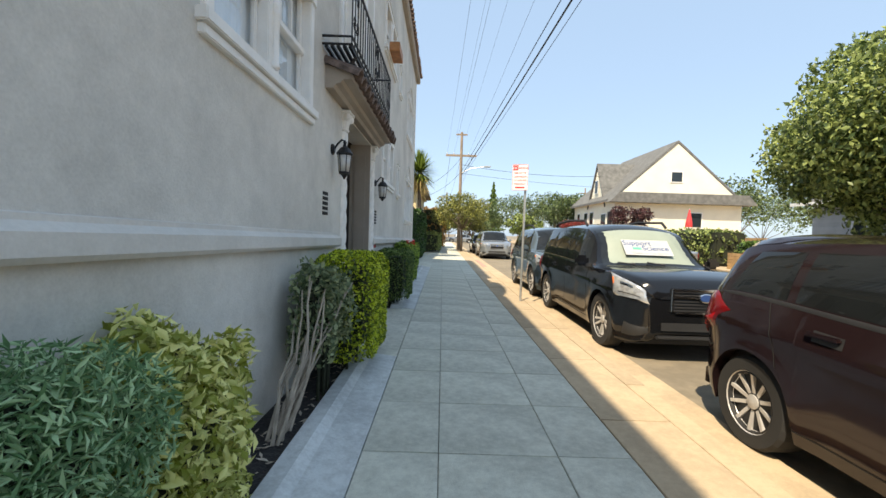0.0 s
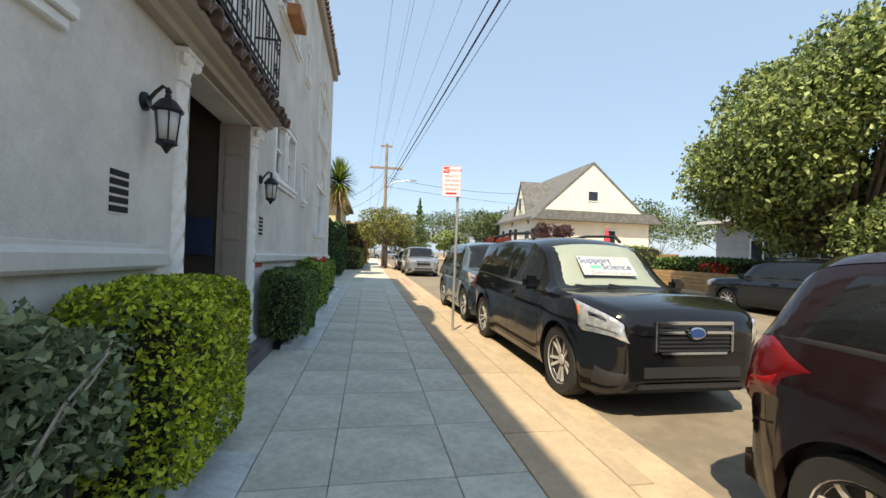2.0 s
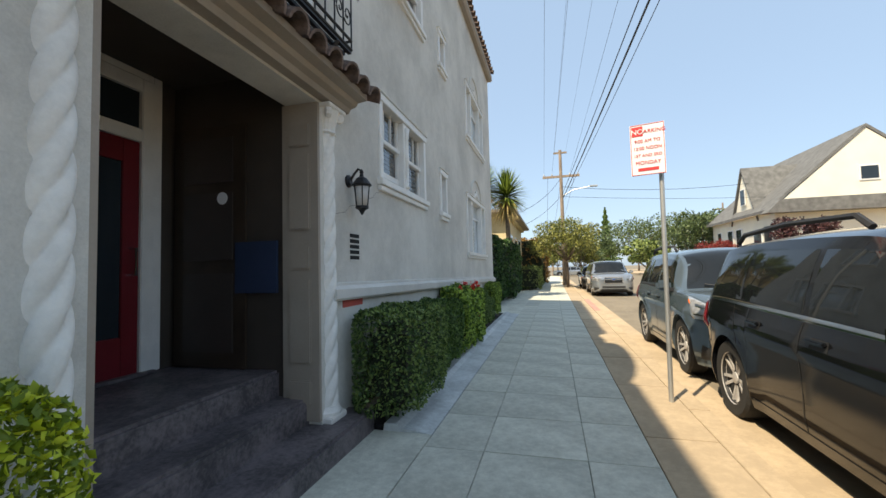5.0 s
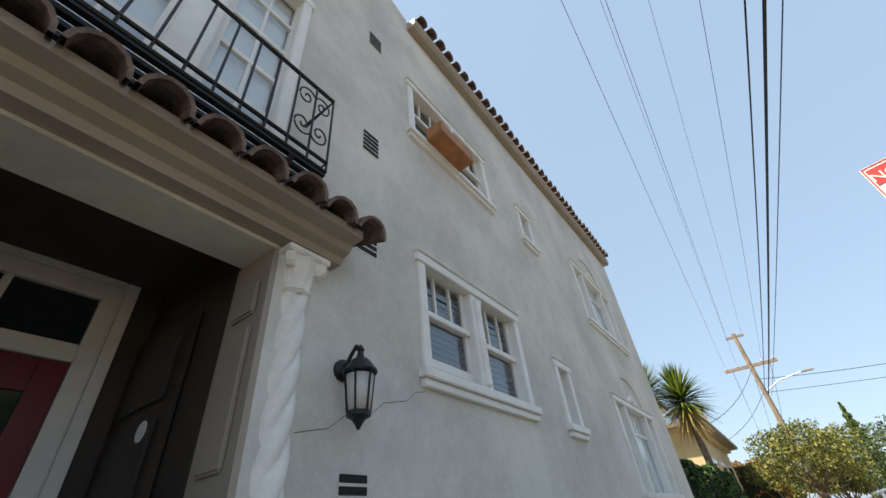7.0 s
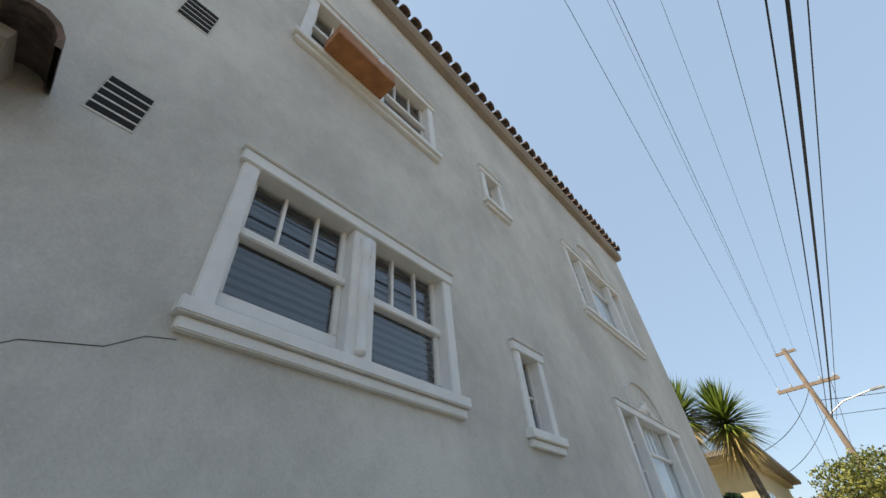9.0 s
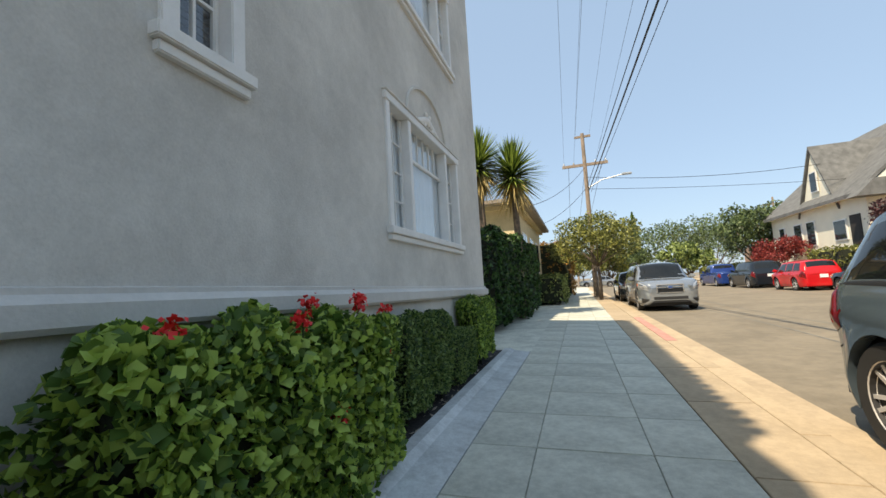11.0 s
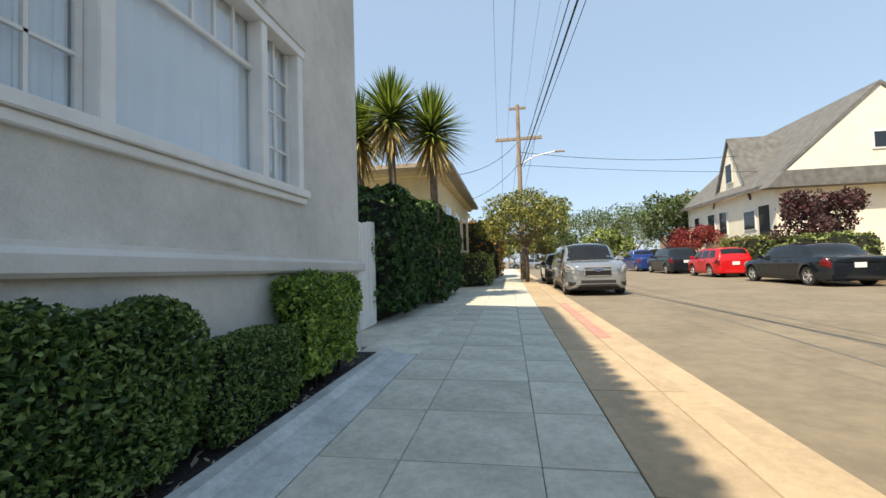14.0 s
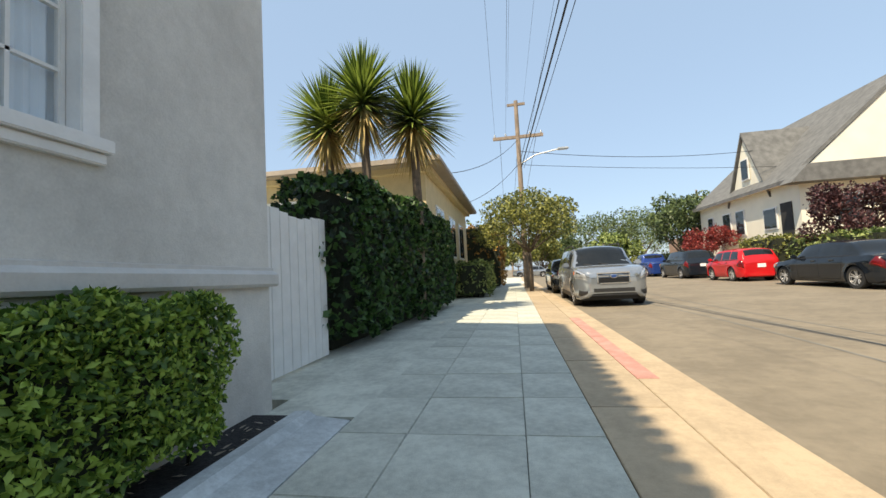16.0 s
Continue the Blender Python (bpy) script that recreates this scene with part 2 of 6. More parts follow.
def leaves(name, centres, size, material, parent=None, label="", seed=1, up=0.3, ratio=0.55, kind=""):
    """Many small folded leaves, one at each centre."""
    g = np.random.default_rng(seed)
    n = len(centres)
    c = np.asarray(centres, float)
    d = g.normal(size=(n, 3))
    d[:, 2] += up
    d /= np.linalg.norm(d, axis=1)[:, None]
    e = np.cross(d, g.normal(size=(n, 3)))
    e /= np.linalg.norm(e, axis=1)[:, None] + 1e-9
    s = (size * g.uniform(0.6, 1.35, n))[:, None]
    nn = np.cross(d, e)
    v = np.empty((n, 4, 3))
    v[:, 0] = c - d * s * 0.5
    v[:, 1] = c + e * s * ratio * 0.5 + nn * s * 0.12
    v[:, 2] = c + d * s * 0.5
    v[:, 3] = c - e * s * ratio * 0.5 + nn * s * 0.12
    me = bpy.data.meshes.new(name)
    me.vertices.add(n * 4)
    me.vertices.foreach_set("co", v.reshape(-1))
    me.loops.add(n * 6)
    base = np.arange(n)[:, None] * 4
    idx = (base + np.array([0, 1, 2, 0, 2, 3])[None]).reshape(-1)
    me.loops.foreach_set("vertex_index", idx)
    me.polygons.add(n * 2)
    me.polygons.foreach_set("loop_start", np.arange(n * 2) * 3)
    me.materials.append(material)
    me.update(calc_edges=True)
    ob = new(name, me)
    if parent:
        ob.parent = parent
    if label:
        ob["label"] = label
    if kind:
        ob["kind"] = kind
    return ob


def box_shell(g, n, x0, x1, y0, y1, z0, z1, depth=0.12, lump=0.06):
    """Points in the outer layer of a soft-edged, lumpy block."""
    out = []
    c = np.array([(x0 + x1) / 2, (y0 + y1) / 2, (z0 + z1) / 2])
    h = np.array([(x1 - x0) / 2, (y1 - y0) / 2, (z1 - z0) / 2])
    area = np.array([h[1] * h[2], h[1] * h[2], h[0] * h[2], h[0] * h[2], h[0] * h[1] * 1.3])
    face = g.choice(5, n, p=area / area.sum())
    p = g.uniform(-1, 1, (n, 3))
    for k, (ax, sg) in enumerate(((0, -1), (0, 1), (1, -1), (1, 1), (2, 1))):
        p[face == k, ax] = sg
    q = p * h
    r = np.sqrt((np.abs(p) ** 6).sum(1)) ** (1 / 3)
    q /= np.maximum(r, 1)[:, None]
    dirn = q / (np.linalg.norm(q, axis=1)[:, None] + 1e-9)
    w = np.sin(q[:, 0] * 9 + q[:, 1] * 7) * np.sin(q[:, 1] * 5 + 1 + q[:, 2] * 8)
    q += dirn * (w * lump - np.abs(g.normal(0, depth * 0.5, n)))[:, None]
    return q + c


def hedge(name, x0, x1, y0, y1, z0, z1, material, n, size, label, seed, ratio=0.55, **kw):
    g = np.random.default_rng(seed)
    ob = empty(name, (x0 + x1) / 2, (y0 + y1) / 2, 0)
    tagged(ob, label, "hedge")
    cx, cy = (x0 + x1) / 2, (y0 + y1) / 2
    d = min(0.13, (x1 - x0) / 4, (y1 - y0) / 4)
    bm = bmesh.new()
    # solid block with a few stems; inner shade is put into its colour
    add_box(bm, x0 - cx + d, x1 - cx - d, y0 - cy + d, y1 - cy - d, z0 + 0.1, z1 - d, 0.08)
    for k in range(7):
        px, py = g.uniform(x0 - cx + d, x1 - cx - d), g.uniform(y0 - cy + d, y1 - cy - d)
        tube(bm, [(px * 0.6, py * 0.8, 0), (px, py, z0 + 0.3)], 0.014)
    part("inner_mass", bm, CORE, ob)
    pts = box_shell(g, n, x0 - cx, x1 - cx, y0 - cy, y1 - cy, z0, z1, **kw)
    leaves("foliage", pts, size, material, ob, seed=seed, ratio=ratio)
    return ob


# near-black tone that carries the shade deep inside the foliage
CORE = mat("shaded_foliage_core", (0.02, 0.024, 0.012), 0.95, vary=0.4, scale=20, bump=0.5)


def blob_points(g, n, blobs, flat=1.0):
    """Points near the skins of several overlapping clumps."""
    out = []
    vol = np.array([b[3] ** 2 for b in blobs])
    for b, k in zip(blobs, g.multinomial(n, vol / vol.sum())):
        d = g.normal(size=(k, 3))
        d /= np.linalg.norm(d, axis=1)[:, None]
        r = b[3] * (1 - np.abs(g.normal(0, 0.22, k)))
        r *= 1 + 0.18 * np.sin(d[:, 0] * 7 + b[0]) * np.sin(d[:, 1] * 8 + b[1]) + 0.1 * np.sin(d[:, 2] * 13)
        out.append(np.array(b[:3]) + d * r[:, None] * np.array([1, 1, flat]))
    return np.concatenate(out)


def tree(name, x, y, z, height, spread, material, n, size, label, seed, trunk_r=0.16, crown_base=0.3, clumps=16, flat=0.8, up=0.1, lean=(0, 0), low=0.25):
    g = np.random.default_rng(seed)
    ob = empty(name, x, y, z)
    tagged(ob, label, "tree")
    top = height
    cb = height * crown_base
    bm = bmesh.new()
    fork = Vector((lean[0] * 0.3, lean[1] * 0.3, cb * 1.05))
    tube(bm, [(0, 0, -0.1), (0.02, 0, cb * 0.5), tuple(fork)], trunk_r, 8, trunk_r * 0.75)
    blobs = []
    for k in range(clumps):
        a = k * 2.399 + g.uniform(-0.3, 0.3)
        f = (k + 0.5) / clumps
        rr = spread * (0.25 + 0.6 * math.sqrt(f)) * g.uniform(0.8, 1.05)
        zz = cb + (top - cb) * (low + (0.87 - low) * g.uniform(0, 1) * (1 - 0.6 * (rr / spread) ** 2) + 0.05)
        c = Vector((rr * math.cos(a) + lean[0], rr * math.sin(a) + lean[1], zz))
        blobs.append((c.x, c.y, c.z, spread * g.uniform(0.26, 0.42)))
        mid = fork.lerp(c, 0.5) + Vector((0, 0, 0.08 * height * g.uniform(-0.5, 1)))
        tube(bm, [tuple(fork), tuple(mid), tuple(c)], trunk_r * 0.4, 5, trunk_r * 0.08)
    blobs.append((lean[0], lean[1], cb + (top - cb) * 0.68, spread * 0.45))
    part("trunk", bm, BARK, ob, smooth=True)
    leaves("crown", blob_points(g, n, blobs, flat), size, material, ob, seed=seed, up=up)
    return ob

# ---------------------------------------------------------------- ground
ROAD_Z = -0.12
ground = tagged(box("ground", -900, 900, -900, 900, -0.6, ROAD_Z, ASPHALT), "worn sun-bleached asphalt street reaching the horizon", "road", kind="structure")
pavement = tagged(box("pavement", -1.05, 1.46, -8, 60, -0.3, -0.03, GAPM), "grey concrete pavement with dark joints", "pavement", kind="structure")
gutter = tagged(box("gutter", 1.925, 2.32, -8, 60, -0.3, ROAD_Z + 0.008, CONC2), "pale concrete gutter strip beside the kerb", "gutter", kind="structure")
far_pavement = tagged(box("pavement_far", 12.5, 60, -60, 120, -0.4, 0.06, CONC2), "pale concrete pavement across the street", "pavement", kind="structure")
yard = tagged(box("ground_yard", -60, -1.05, 14.6, 90, -0.3, -0.02, CONC), "grey concrete yard ground beside the gate", "ground", kind="structure")
yard2 = tagged(box("ground_verge", -1.05, -0.3, 14.2, 60, -0.3, -0.012, CONC), "grey concrete apron by the ivy", "ground", kind="structure")
bm = bmesh.new()
for i in range(3):
    pts = [(4.2 + i * 0.55 + 0.12 * math.sin(k * 0.9 + i), -2 + k * 2.4, ROAD_Z + 0.001) for k in range(16)]
    for p, q in zip(pts, pts[1:]):
        w = 0.02
        f = [bm.verts.new((p[0] - w, p[1], p[2] + 0.003)), bm.verts.new((p[0] + w, p[1], p[2] + 0.003)), bm.verts.new((q[0] + w, q[1], q[2] + 0.003)), bm.verts.new((q[0] - w, q[1], q[2] + 0.003))]
        bm.faces.new(f)
tagged(part("road_crack", bm, GAPM), "dark tar-filled cracks in the asphalt", "crack", kind="structure")

# ---------------------------------------------------------------- apartment building
WX, THICK = -1.05, 0.28
END_Y = 14.33


def wall_grid(name, x, thick, y0, y1, z0, z1, holes, material):
    """A wall facing +x with real openings; holes are (y0, y1, z0, z1)."""
    ys = sorted({y0, y1, *[h[0] for h in holes], *[h[1] for h in holes]})
    zs = sorted({z0, z1, *[h[2] for h in holes], *[h[3] for h in holes]})
    vs, fs = [], []

    def solid(i, j):
        if not (0 <= i < len(ys) - 1 and 0 <= j < len(zs) - 1):
            return False
        cy, cz = (ys[i] + ys[i + 1]) / 2, (zs[j] + zs[j + 1]) / 2
        return not any(h[0] < cy < h[1] and h[2] < cz < h[3] for h in holes)

    def quad(a, b, c, d):
        k = len(vs)
        vs.extend((a, b, c, d))
        fs.append((k, k + 1, k + 2, k + 3))
    xb = x - thick
    for i in range(len(ys) - 1):
        for j in range(len(zs) - 1):
            if not solid(i, j):
                continue
            a, b, c, d = ys[i], ys[i + 1], zs[j], zs[j + 1]
            quad((x, a, c), (x, b, c), (x, b, d), (x, a, d))
            quad((xb, b, c), (xb, a, c), (xb, a, d), (xb, b, d))
            if not solid(i - 1, j):
                quad((xb, a, c), (x, a, c), (x, a, d), (xb, a, d))
            if not solid(i + 1, j):
                quad((x, b, c), (xb, b, c), (xb, b, d), (x, b, d))
            if not solid(i, j - 1):
                quad((xb, a, c), (xb, b, c), (x, b, c), (x, a, c))
            if not solid(i, j + 1):
                quad((x, a, d), (x, b, d), (xb, b, d), (xb, a, d))
    return mesh_ob(name, vs, fs, material)


PAIRS = [(0.93, 2.43, 2.24, 3.2), (6.42, 7.92, 2.2, 3.13), (6.44, 7.94, 4.62, 5.5)]
NARROW = [(8.73, 9.11, 2.16, 2.87), (8.82, 9.18, 4.62, 5.22)]
TRIPLE = [(10.78, 13.0, 1.6, 2.86), (10.92, 13.02, 4.12, 5.32)]
ENTRY = (3.72, 5.3, 0.0, 2.6)
BALC = (3.35, 5.15, 3.12, 5.05)
wall_street = tagged(wall_grid("wall_street", WX, THICK, -9, END_Y, -0.1, 7.0, PAIRS + NARROW + TRIPLE + [ENTRY, BALC], STUCCO), "grey smooth stucco wall of a two-storey apartment building", "wall", kind="structure")
tagged(box("wall_north", -9, WX - THICK, END_Y - THICK, END_Y, -0.1, 7.0, STUCCO), "grey stucco end wall of the apartment building", "wall", kind="structure")
tagged(box("wall_rear", -9.3, -9, -9, END_Y, -0.1, 7.0, STUCCO), "grey stucco rear wall", "wall", kind="structure")
tagged(box("wall_south", -9, WX - THICK, -9, -8.7, -0.1, 7.0, STUCCO), "grey stucco end wall", "wall", kind="structure")
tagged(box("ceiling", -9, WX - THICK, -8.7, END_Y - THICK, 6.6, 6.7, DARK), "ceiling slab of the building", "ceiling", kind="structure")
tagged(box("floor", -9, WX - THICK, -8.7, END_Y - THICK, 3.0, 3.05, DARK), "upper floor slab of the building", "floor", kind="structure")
# parapet over the balcony bay: a soft curved top that steps down to the straight parapet
bm = bmesh.new()
par = [(-9, 6.99), (6.5, 6.99), (6.5, 7.1), (5.62, 7.36), (5.4, 7.2)]
par += [(4.25 + 1.15 * math.cos(a), 7.2 + 0.75 * math.sin(a)) for a in [math.pi * k / 14 for k in range(0, 15)]]
par += [(2.9, 7.36), (-9, 7.36)]
prism(bm, par, "x", WX - THICK, WX)
tagged(part("wall_parapet", bm, STUCCO), "curved grey stucco parapet over the entrance bay", "parapet", kind="structure")
# plinth and moulded band, falling slightly along the street
bm = bmesh.new()


def band_run(y0, y1):
    def zb(y):
        return 1.165 - 0.0172 * (y - 1)
    prof = [(WX - 0.02, -0.02), (WX + 0.05, -0.02), (WX + 0.065, 0.0), (WX + 0.065, 0.07), (WX + 0.02, 0.1), (WX + 0.02, 0.12), (WX - 0.02, 0.13)]
    a = [bm.verts.new((u, y0, zb(y0) + v)) for u, v in prof]
    b = [bm.verts.new((u, y1, zb(y1) + v)) for u, v in prof]
    for k in range(len(prof)):
        j = (k + 1) % len(prof)
        bm.faces.new((a[k], a[j], b[j], b[k]))
    bm.faces.new(a)
    bm.faces.new(b[::-1])


band_run(-9, 3.36)
band_run(5.42, END_Y + 0.03)
tagged(part("trim_band", bm, STUCCO_LOW), "moulded grey stucco band above the plinth", "trim", kind="structure")

# eave with barrel tiles
eave = empty("roof", 0, 0, 0)
tagged(eave, "brown clay barrel-tile roof edge over a taupe eave board", "roof", kind="structure")
bm = bmesh.new()
prism(bm, [(WX - 0.3, 6.86), (WX + 0.1, 6.82), (WX + 0.14, 6.86), (WX + 0.14, 6.98), (WX - 0.3, 7.08)], "y", 6.5, END_Y + 0.02)
part("eave_board", bm, TAUPE, eave)
bm = bmesh.new()
prism(bm, [(-9.3, 6.9), (WX - 0.28, 7.08), (-4.8, 8.6)], "y", 6.6, END_Y)
part("roof_slope", bm, TILE, eave)


def barrel(length, r=0.085, seg=7):
    vs, fs = [], []
    for i, (x, rr) in enumerate(((0, r), (-length, r * 0.9))):
        for k in range(seg + 1):
            a = math.pi * k / seg
            for s in (rr, rr - 0.018):
                vs.append((x, s * math.cos(a), s * math.sin(a)))
    w = (seg + 1) * 2
    for k in range(seg):
        o = 2 * k
        fs += [(o, o + 2, w + o + 2, w + o), (o + 1, w + o + 1, w + o + 3, o + 3), (o, o + 1, o + 3, o + 2)]
    me = bpy.data.meshes.new("barrel_tile")
    me.from_pydata(vs, [], fs)
    me.materials.append(TILE)
    me.update()
    return me


BARREL = barrel(0.5)
for k in range(38):
    ob = new("tile", BARREL)
    ob.parent = eave
    ob.matrix_basis = pose(WX + 0.2 + rnd.uniform(-0.012, 0.012), 6.62 + k * 0.203, 6.98, 0, 18, rnd.uniform(-2, 2))

# ---- windows


def window_unit(name, y0, y1, z0, z1, kind, label, x=WX, blind=BLIND):
    w = empty(name, x, (y0 + y1) / 2, z0)
    tagged(w, label, "window", kind="structure")
    h, hw = z1 - z0, (y1 - y0) / 2

    def b(nm, xa, xb, ya, yb, za, zb, m=TRIM, par=w, bev=0.006):
        return box(nm, xa, xb, ya, yb, za, zb, m, par, bevel=bev)
    f = 0.055
    b("window_frame", -0.10, 0.022, -hw - 0.03, -hw + f, 0, h - 0.03)
    b("window_frame", -0.10, 0.022, hw - f, hw + 0.03, 0, h - 0.03)
    b("head_moulding", -0.10, 0.035, -hw - 0.05, hw + 0.05, h - 0.06, h + 0.02)
    b("head_moulding", -0.02, 0.05, -hw - 0.06, hw + 0.06, h + 0.022, h + 0.04)
    b("window_sill", -0.10, 0.06, -hw - 0.07, hw + 0.07, -0.02, 0.045)
    b("window_sill", -0.02, 0.035, -hw - 0.05, hw + 0.05, -0.075, -0.022)
    if kind == "pair":
        b("mullion", -0.10, 0.015, -0.085, 0.085, 0.045, h - 0.06)
        bm = bmesh.new()
        hh = h - 0.12
        lathe(bm, [(0.03, 0.08), (0.034, 0.1), (0.026, 0.12), (0.03, hh * 0.5), (0.038, hh * 0.52), (0.03, hh * 0.54), (0.038, hh * 0.56), (0.03, hh * 0.58), (0.028, hh * 0.85), (0.036, hh * 0.87), (0.03, hh * 0.9), (0.045, hh)], 12, pose(0.02, 0, 0))
        part("turned_column", bm, TRIM, w, smooth=True)
        bays = [(-hw + f, -0.085), (0.085, hw - f)]
    elif kind == "triple":
        bays = [(-hw + f, -hw + 0.48), (-hw + 0.56, hw - 0.56), (hw - 0.48, hw - f)]
        b("mullion", -0.10, 0.02, -hw + 0.48, -hw + 0.56, 0.045, h - 0.06)
        b("mullion", -0.10, 0.02, hw - 0.56, hw - 0.48, 0.045, h - 0.06)
    else:
        bays = [(-hw + f, hw - f)]
    for i, (a, c) in enumerate(bays):
        lift = 0.06 if kind == "pair" and i == 0 and blind is BLIND else 0.0
        zb, zt = 0.045 + lift, h - 0.06
        zm = zb + (zt - zb) * (0.52 if kind != "triple" else 0.7)
        if kind == "pair":
            b("lower_sash", -0.095, -0.05, a, c, zb, zb + 0.07)
            b("meeting_rail", -0.095, -0.03, a, c, zm - 0.025, zm + 0.025)
            b("sash_stile", -0.09, -0.055, a, a + 0.035, zb + 0.07, zt)
            b("sash_stile", -0.09, -0.055, c - 0.035, c, zb + 0.07, zt)
            for k in (1, 2):
                yy = a + (c - a) * k / 3
                b("glazing_bar", -0.088, -0.06, yy - 0.009, yy + 0.009, zm + 0.02, zt, bev=0)
        elif kind == "triple" and i == 1:
            b("transom_bar", -0.095, -0.055, a, c, zm - 0.02, zm + 0.02)
            for k in range(1, 6):
                yy = a + (c - a) * k / 6
                b("glazing_bar", -0.09, -0.065, yy - 0.008, yy + 0.008, zm + 0.02, zt, bev=0)
        else:
            rows = 4 if kind == "triple" else 2
            b("sash_stile", -0.095, -0.06, a, a + 0.03, zb, zt)
            b("sash_stile", -0.095, -0.06, c - 0.03, c, zb, zt)
            b("glazing_bar", -0.09, -0.065, (a + c) / 2 - 0.008, (a + c) / 2 + 0.008, zb, zt, bev=0)
            for k in range(1, rows):
                zz = zb + (zt - zb) * k / rows
                b("glazing_bar", -0.09, -0.065, a, c, zz - 0.008, zz + 0.008, bev=0)
        pane_gl = mesh_ob("pane", [(-0.076, a, zb), (-0.076, c, zb), (-0.076, c, zt), (-0.076, a, zt)], [(0, 1, 2, 3)], PANE, w)
        pane_gl.visible_shadow = False
        if blind is CURTAIN:
            bm = bmesh.new()
            n = 24
            lo = [bm.verts.new((-0.115 + 0.012 * math.sin(k * 1.9 + i), a - 0.03 + (c - a + 0.06) * k / n, zb - 0.02)) for k in range(n + 1)]
            hi = [bm.verts.new((-0.115 + 0.008 * math.sin(k * 1.9 + i), a - 0.03 + (c - a + 0.06) * k / n, zt + 0.03)) for k in range(n + 1)]
            for k in range(n):
                bm.faces.new((lo[k], lo[k + 1], hi[k + 1], hi[k]))
            part("curtain", bm, CURTAIN, w, "pale blue-white curtain")
        else:
            bm = bmesh.new()
            for k in range(16):
                zz = zb + (zt - zb) * (k + 0.5) / 16
                add_box(bm, -0.135, -0.11, a, c, zz - 0.004, zz + 0.022, m=None)
            part("blind", bm, blind, w, "grey slatted blind")
    # added dark sheet stands in for the unlit room behind the window
    box("unlit_room_sheet", -0.34, -0.33, -hw - 0.1, hw + 0.1, -0.05, h + 0.05, DARK, w)
    return w


PANE = mat("clear_pane", (0.35, 0.42, 0.48), 0.02, vary=0.02)
nt = PANE.node_tree
gl, tb, mx = nt.nodes.new("ShaderNodeBsdfGlossy"), nt.nodes.new("ShaderNodeBsdfTransparent"), nt.nodes.new("ShaderNodeMixShader")
gl.inputs["Roughness"].default_value = 0.02
tb.inputs[0].default_value = (0.93, 0.95, 0.96, 1)
fr = nt.nodes.new("ShaderNodeLayerWeight")
fr.inputs[0].default_value = 0.25
fm = nt.nodes.new("ShaderNodeMath")
fm.operation = "MULTIPLY_ADD"
fm.inputs[1].default_value, fm.inputs[2].default_value = 0.5, 0.07
nt.links.new(fr.outputs["Facing"], fm.inputs[0])
nt.links.new(fm.outputs[0], mx.inputs[0])
nt.links.new(tb.outputs[0], mx.inputs[1])
nt.links.new(gl.outputs[0], mx.inputs[2])
nt.links.new(mx.outputs[0], nt.nodes["Material Output"].inputs[0])

window_unit("window_1", *PAIRS[0], "pair", "white double sash window with pale curtains", blind=CURTAIN)
window_unit("window_2", *PAIRS[1], "pair", "white double sash window with grey blinds, slightly open")
window_unit("window_3", *PAIRS[2], "pair", "upper white double sash window, left sash open")
window_unit("window_4", *NARROW[0], "narrow", "narrow white casement window")
window_unit("window_5", *NARROW[1], "narrow", "narrow white upper casement window")
window_unit("window_6", *TRIPLE[0], "triple", "wide white three-part window with pale curtains under an arch", blind=CURTAIN)
window_unit("window_7", *TRIPLE[1], "triple", "upper white three-part window with pale curtains under an arch", blind=CURTAIN)


def ornament(bm, y, z, s, x=WX):
    """A plaster cartouche of scrolls and leaves."""
    def disc(dy, dz, r, q=1.0):
        lathe(bm, [(r, 0), (r * 0.9, 0.02), (r * 0.5, 0.032), (0.002, 0.035)], 12, pose(x, y + dy * s, z + dz * s) @ Matrix.Diagonal((1, 1, q, 1)) @ pose(0, 0, 0, 0, 90, 0))
    disc(0, 0.18, 0.11 * s)
    for sg in (-1, 1):
        for k in range(6):
            disc(sg * (0.14 + k * 0.1), 0.16 - 0.035 * k, (0.075 - 0.007 * k) * s, 1.3)
        disc(sg * 0.1, 0.3, 0.06 * s)
        disc(sg * 0.22, 0.04, 0.05 * s)


for nm, (y0, y1, z0, z1), hh in (("arch_panel", TRIPLE[0], 0.42), ("arch_panel", TRIPLE[1], 0.42), ("arch_panel", BALC, 0.62)):
    c, r = (y0 + y1) / 2, (y1 - y0) / 2 - (0.5 if y0 > 6 else 0.0)
    th = empty(nm, WX, c, z1)
    tagged(th, "shallow stucco arch with white plaster scrollwork", "ornament", kind="structure")
    bm = bmesh.new()
    pts = [(WX + 0.008 - WX, r * math.cos(a), 0.06 + hh * math.sin(a)) for a in [math.pi * k / 20 for k in range(21)]]
    tube(bm, pts, 0.02, 5)
    part("arch_rib", bm, STUCCO, th)
    bm = bmesh.new()
    ornament(bm, 0, 0.05, 0.55 if y0 > 6 else 1.0, 0.0)
    part("plaster_scroll", bm, PLASTER, th, smooth=True)

tagged(box("paint_patch", WX, WX + 0.003, 5.62, 5.98, 1.0, 1.07, mat("red_primer", (0.5, 0.09, 0.07), 0.8)), "small faded red paint patch on the wall", "paint", kind="structure")
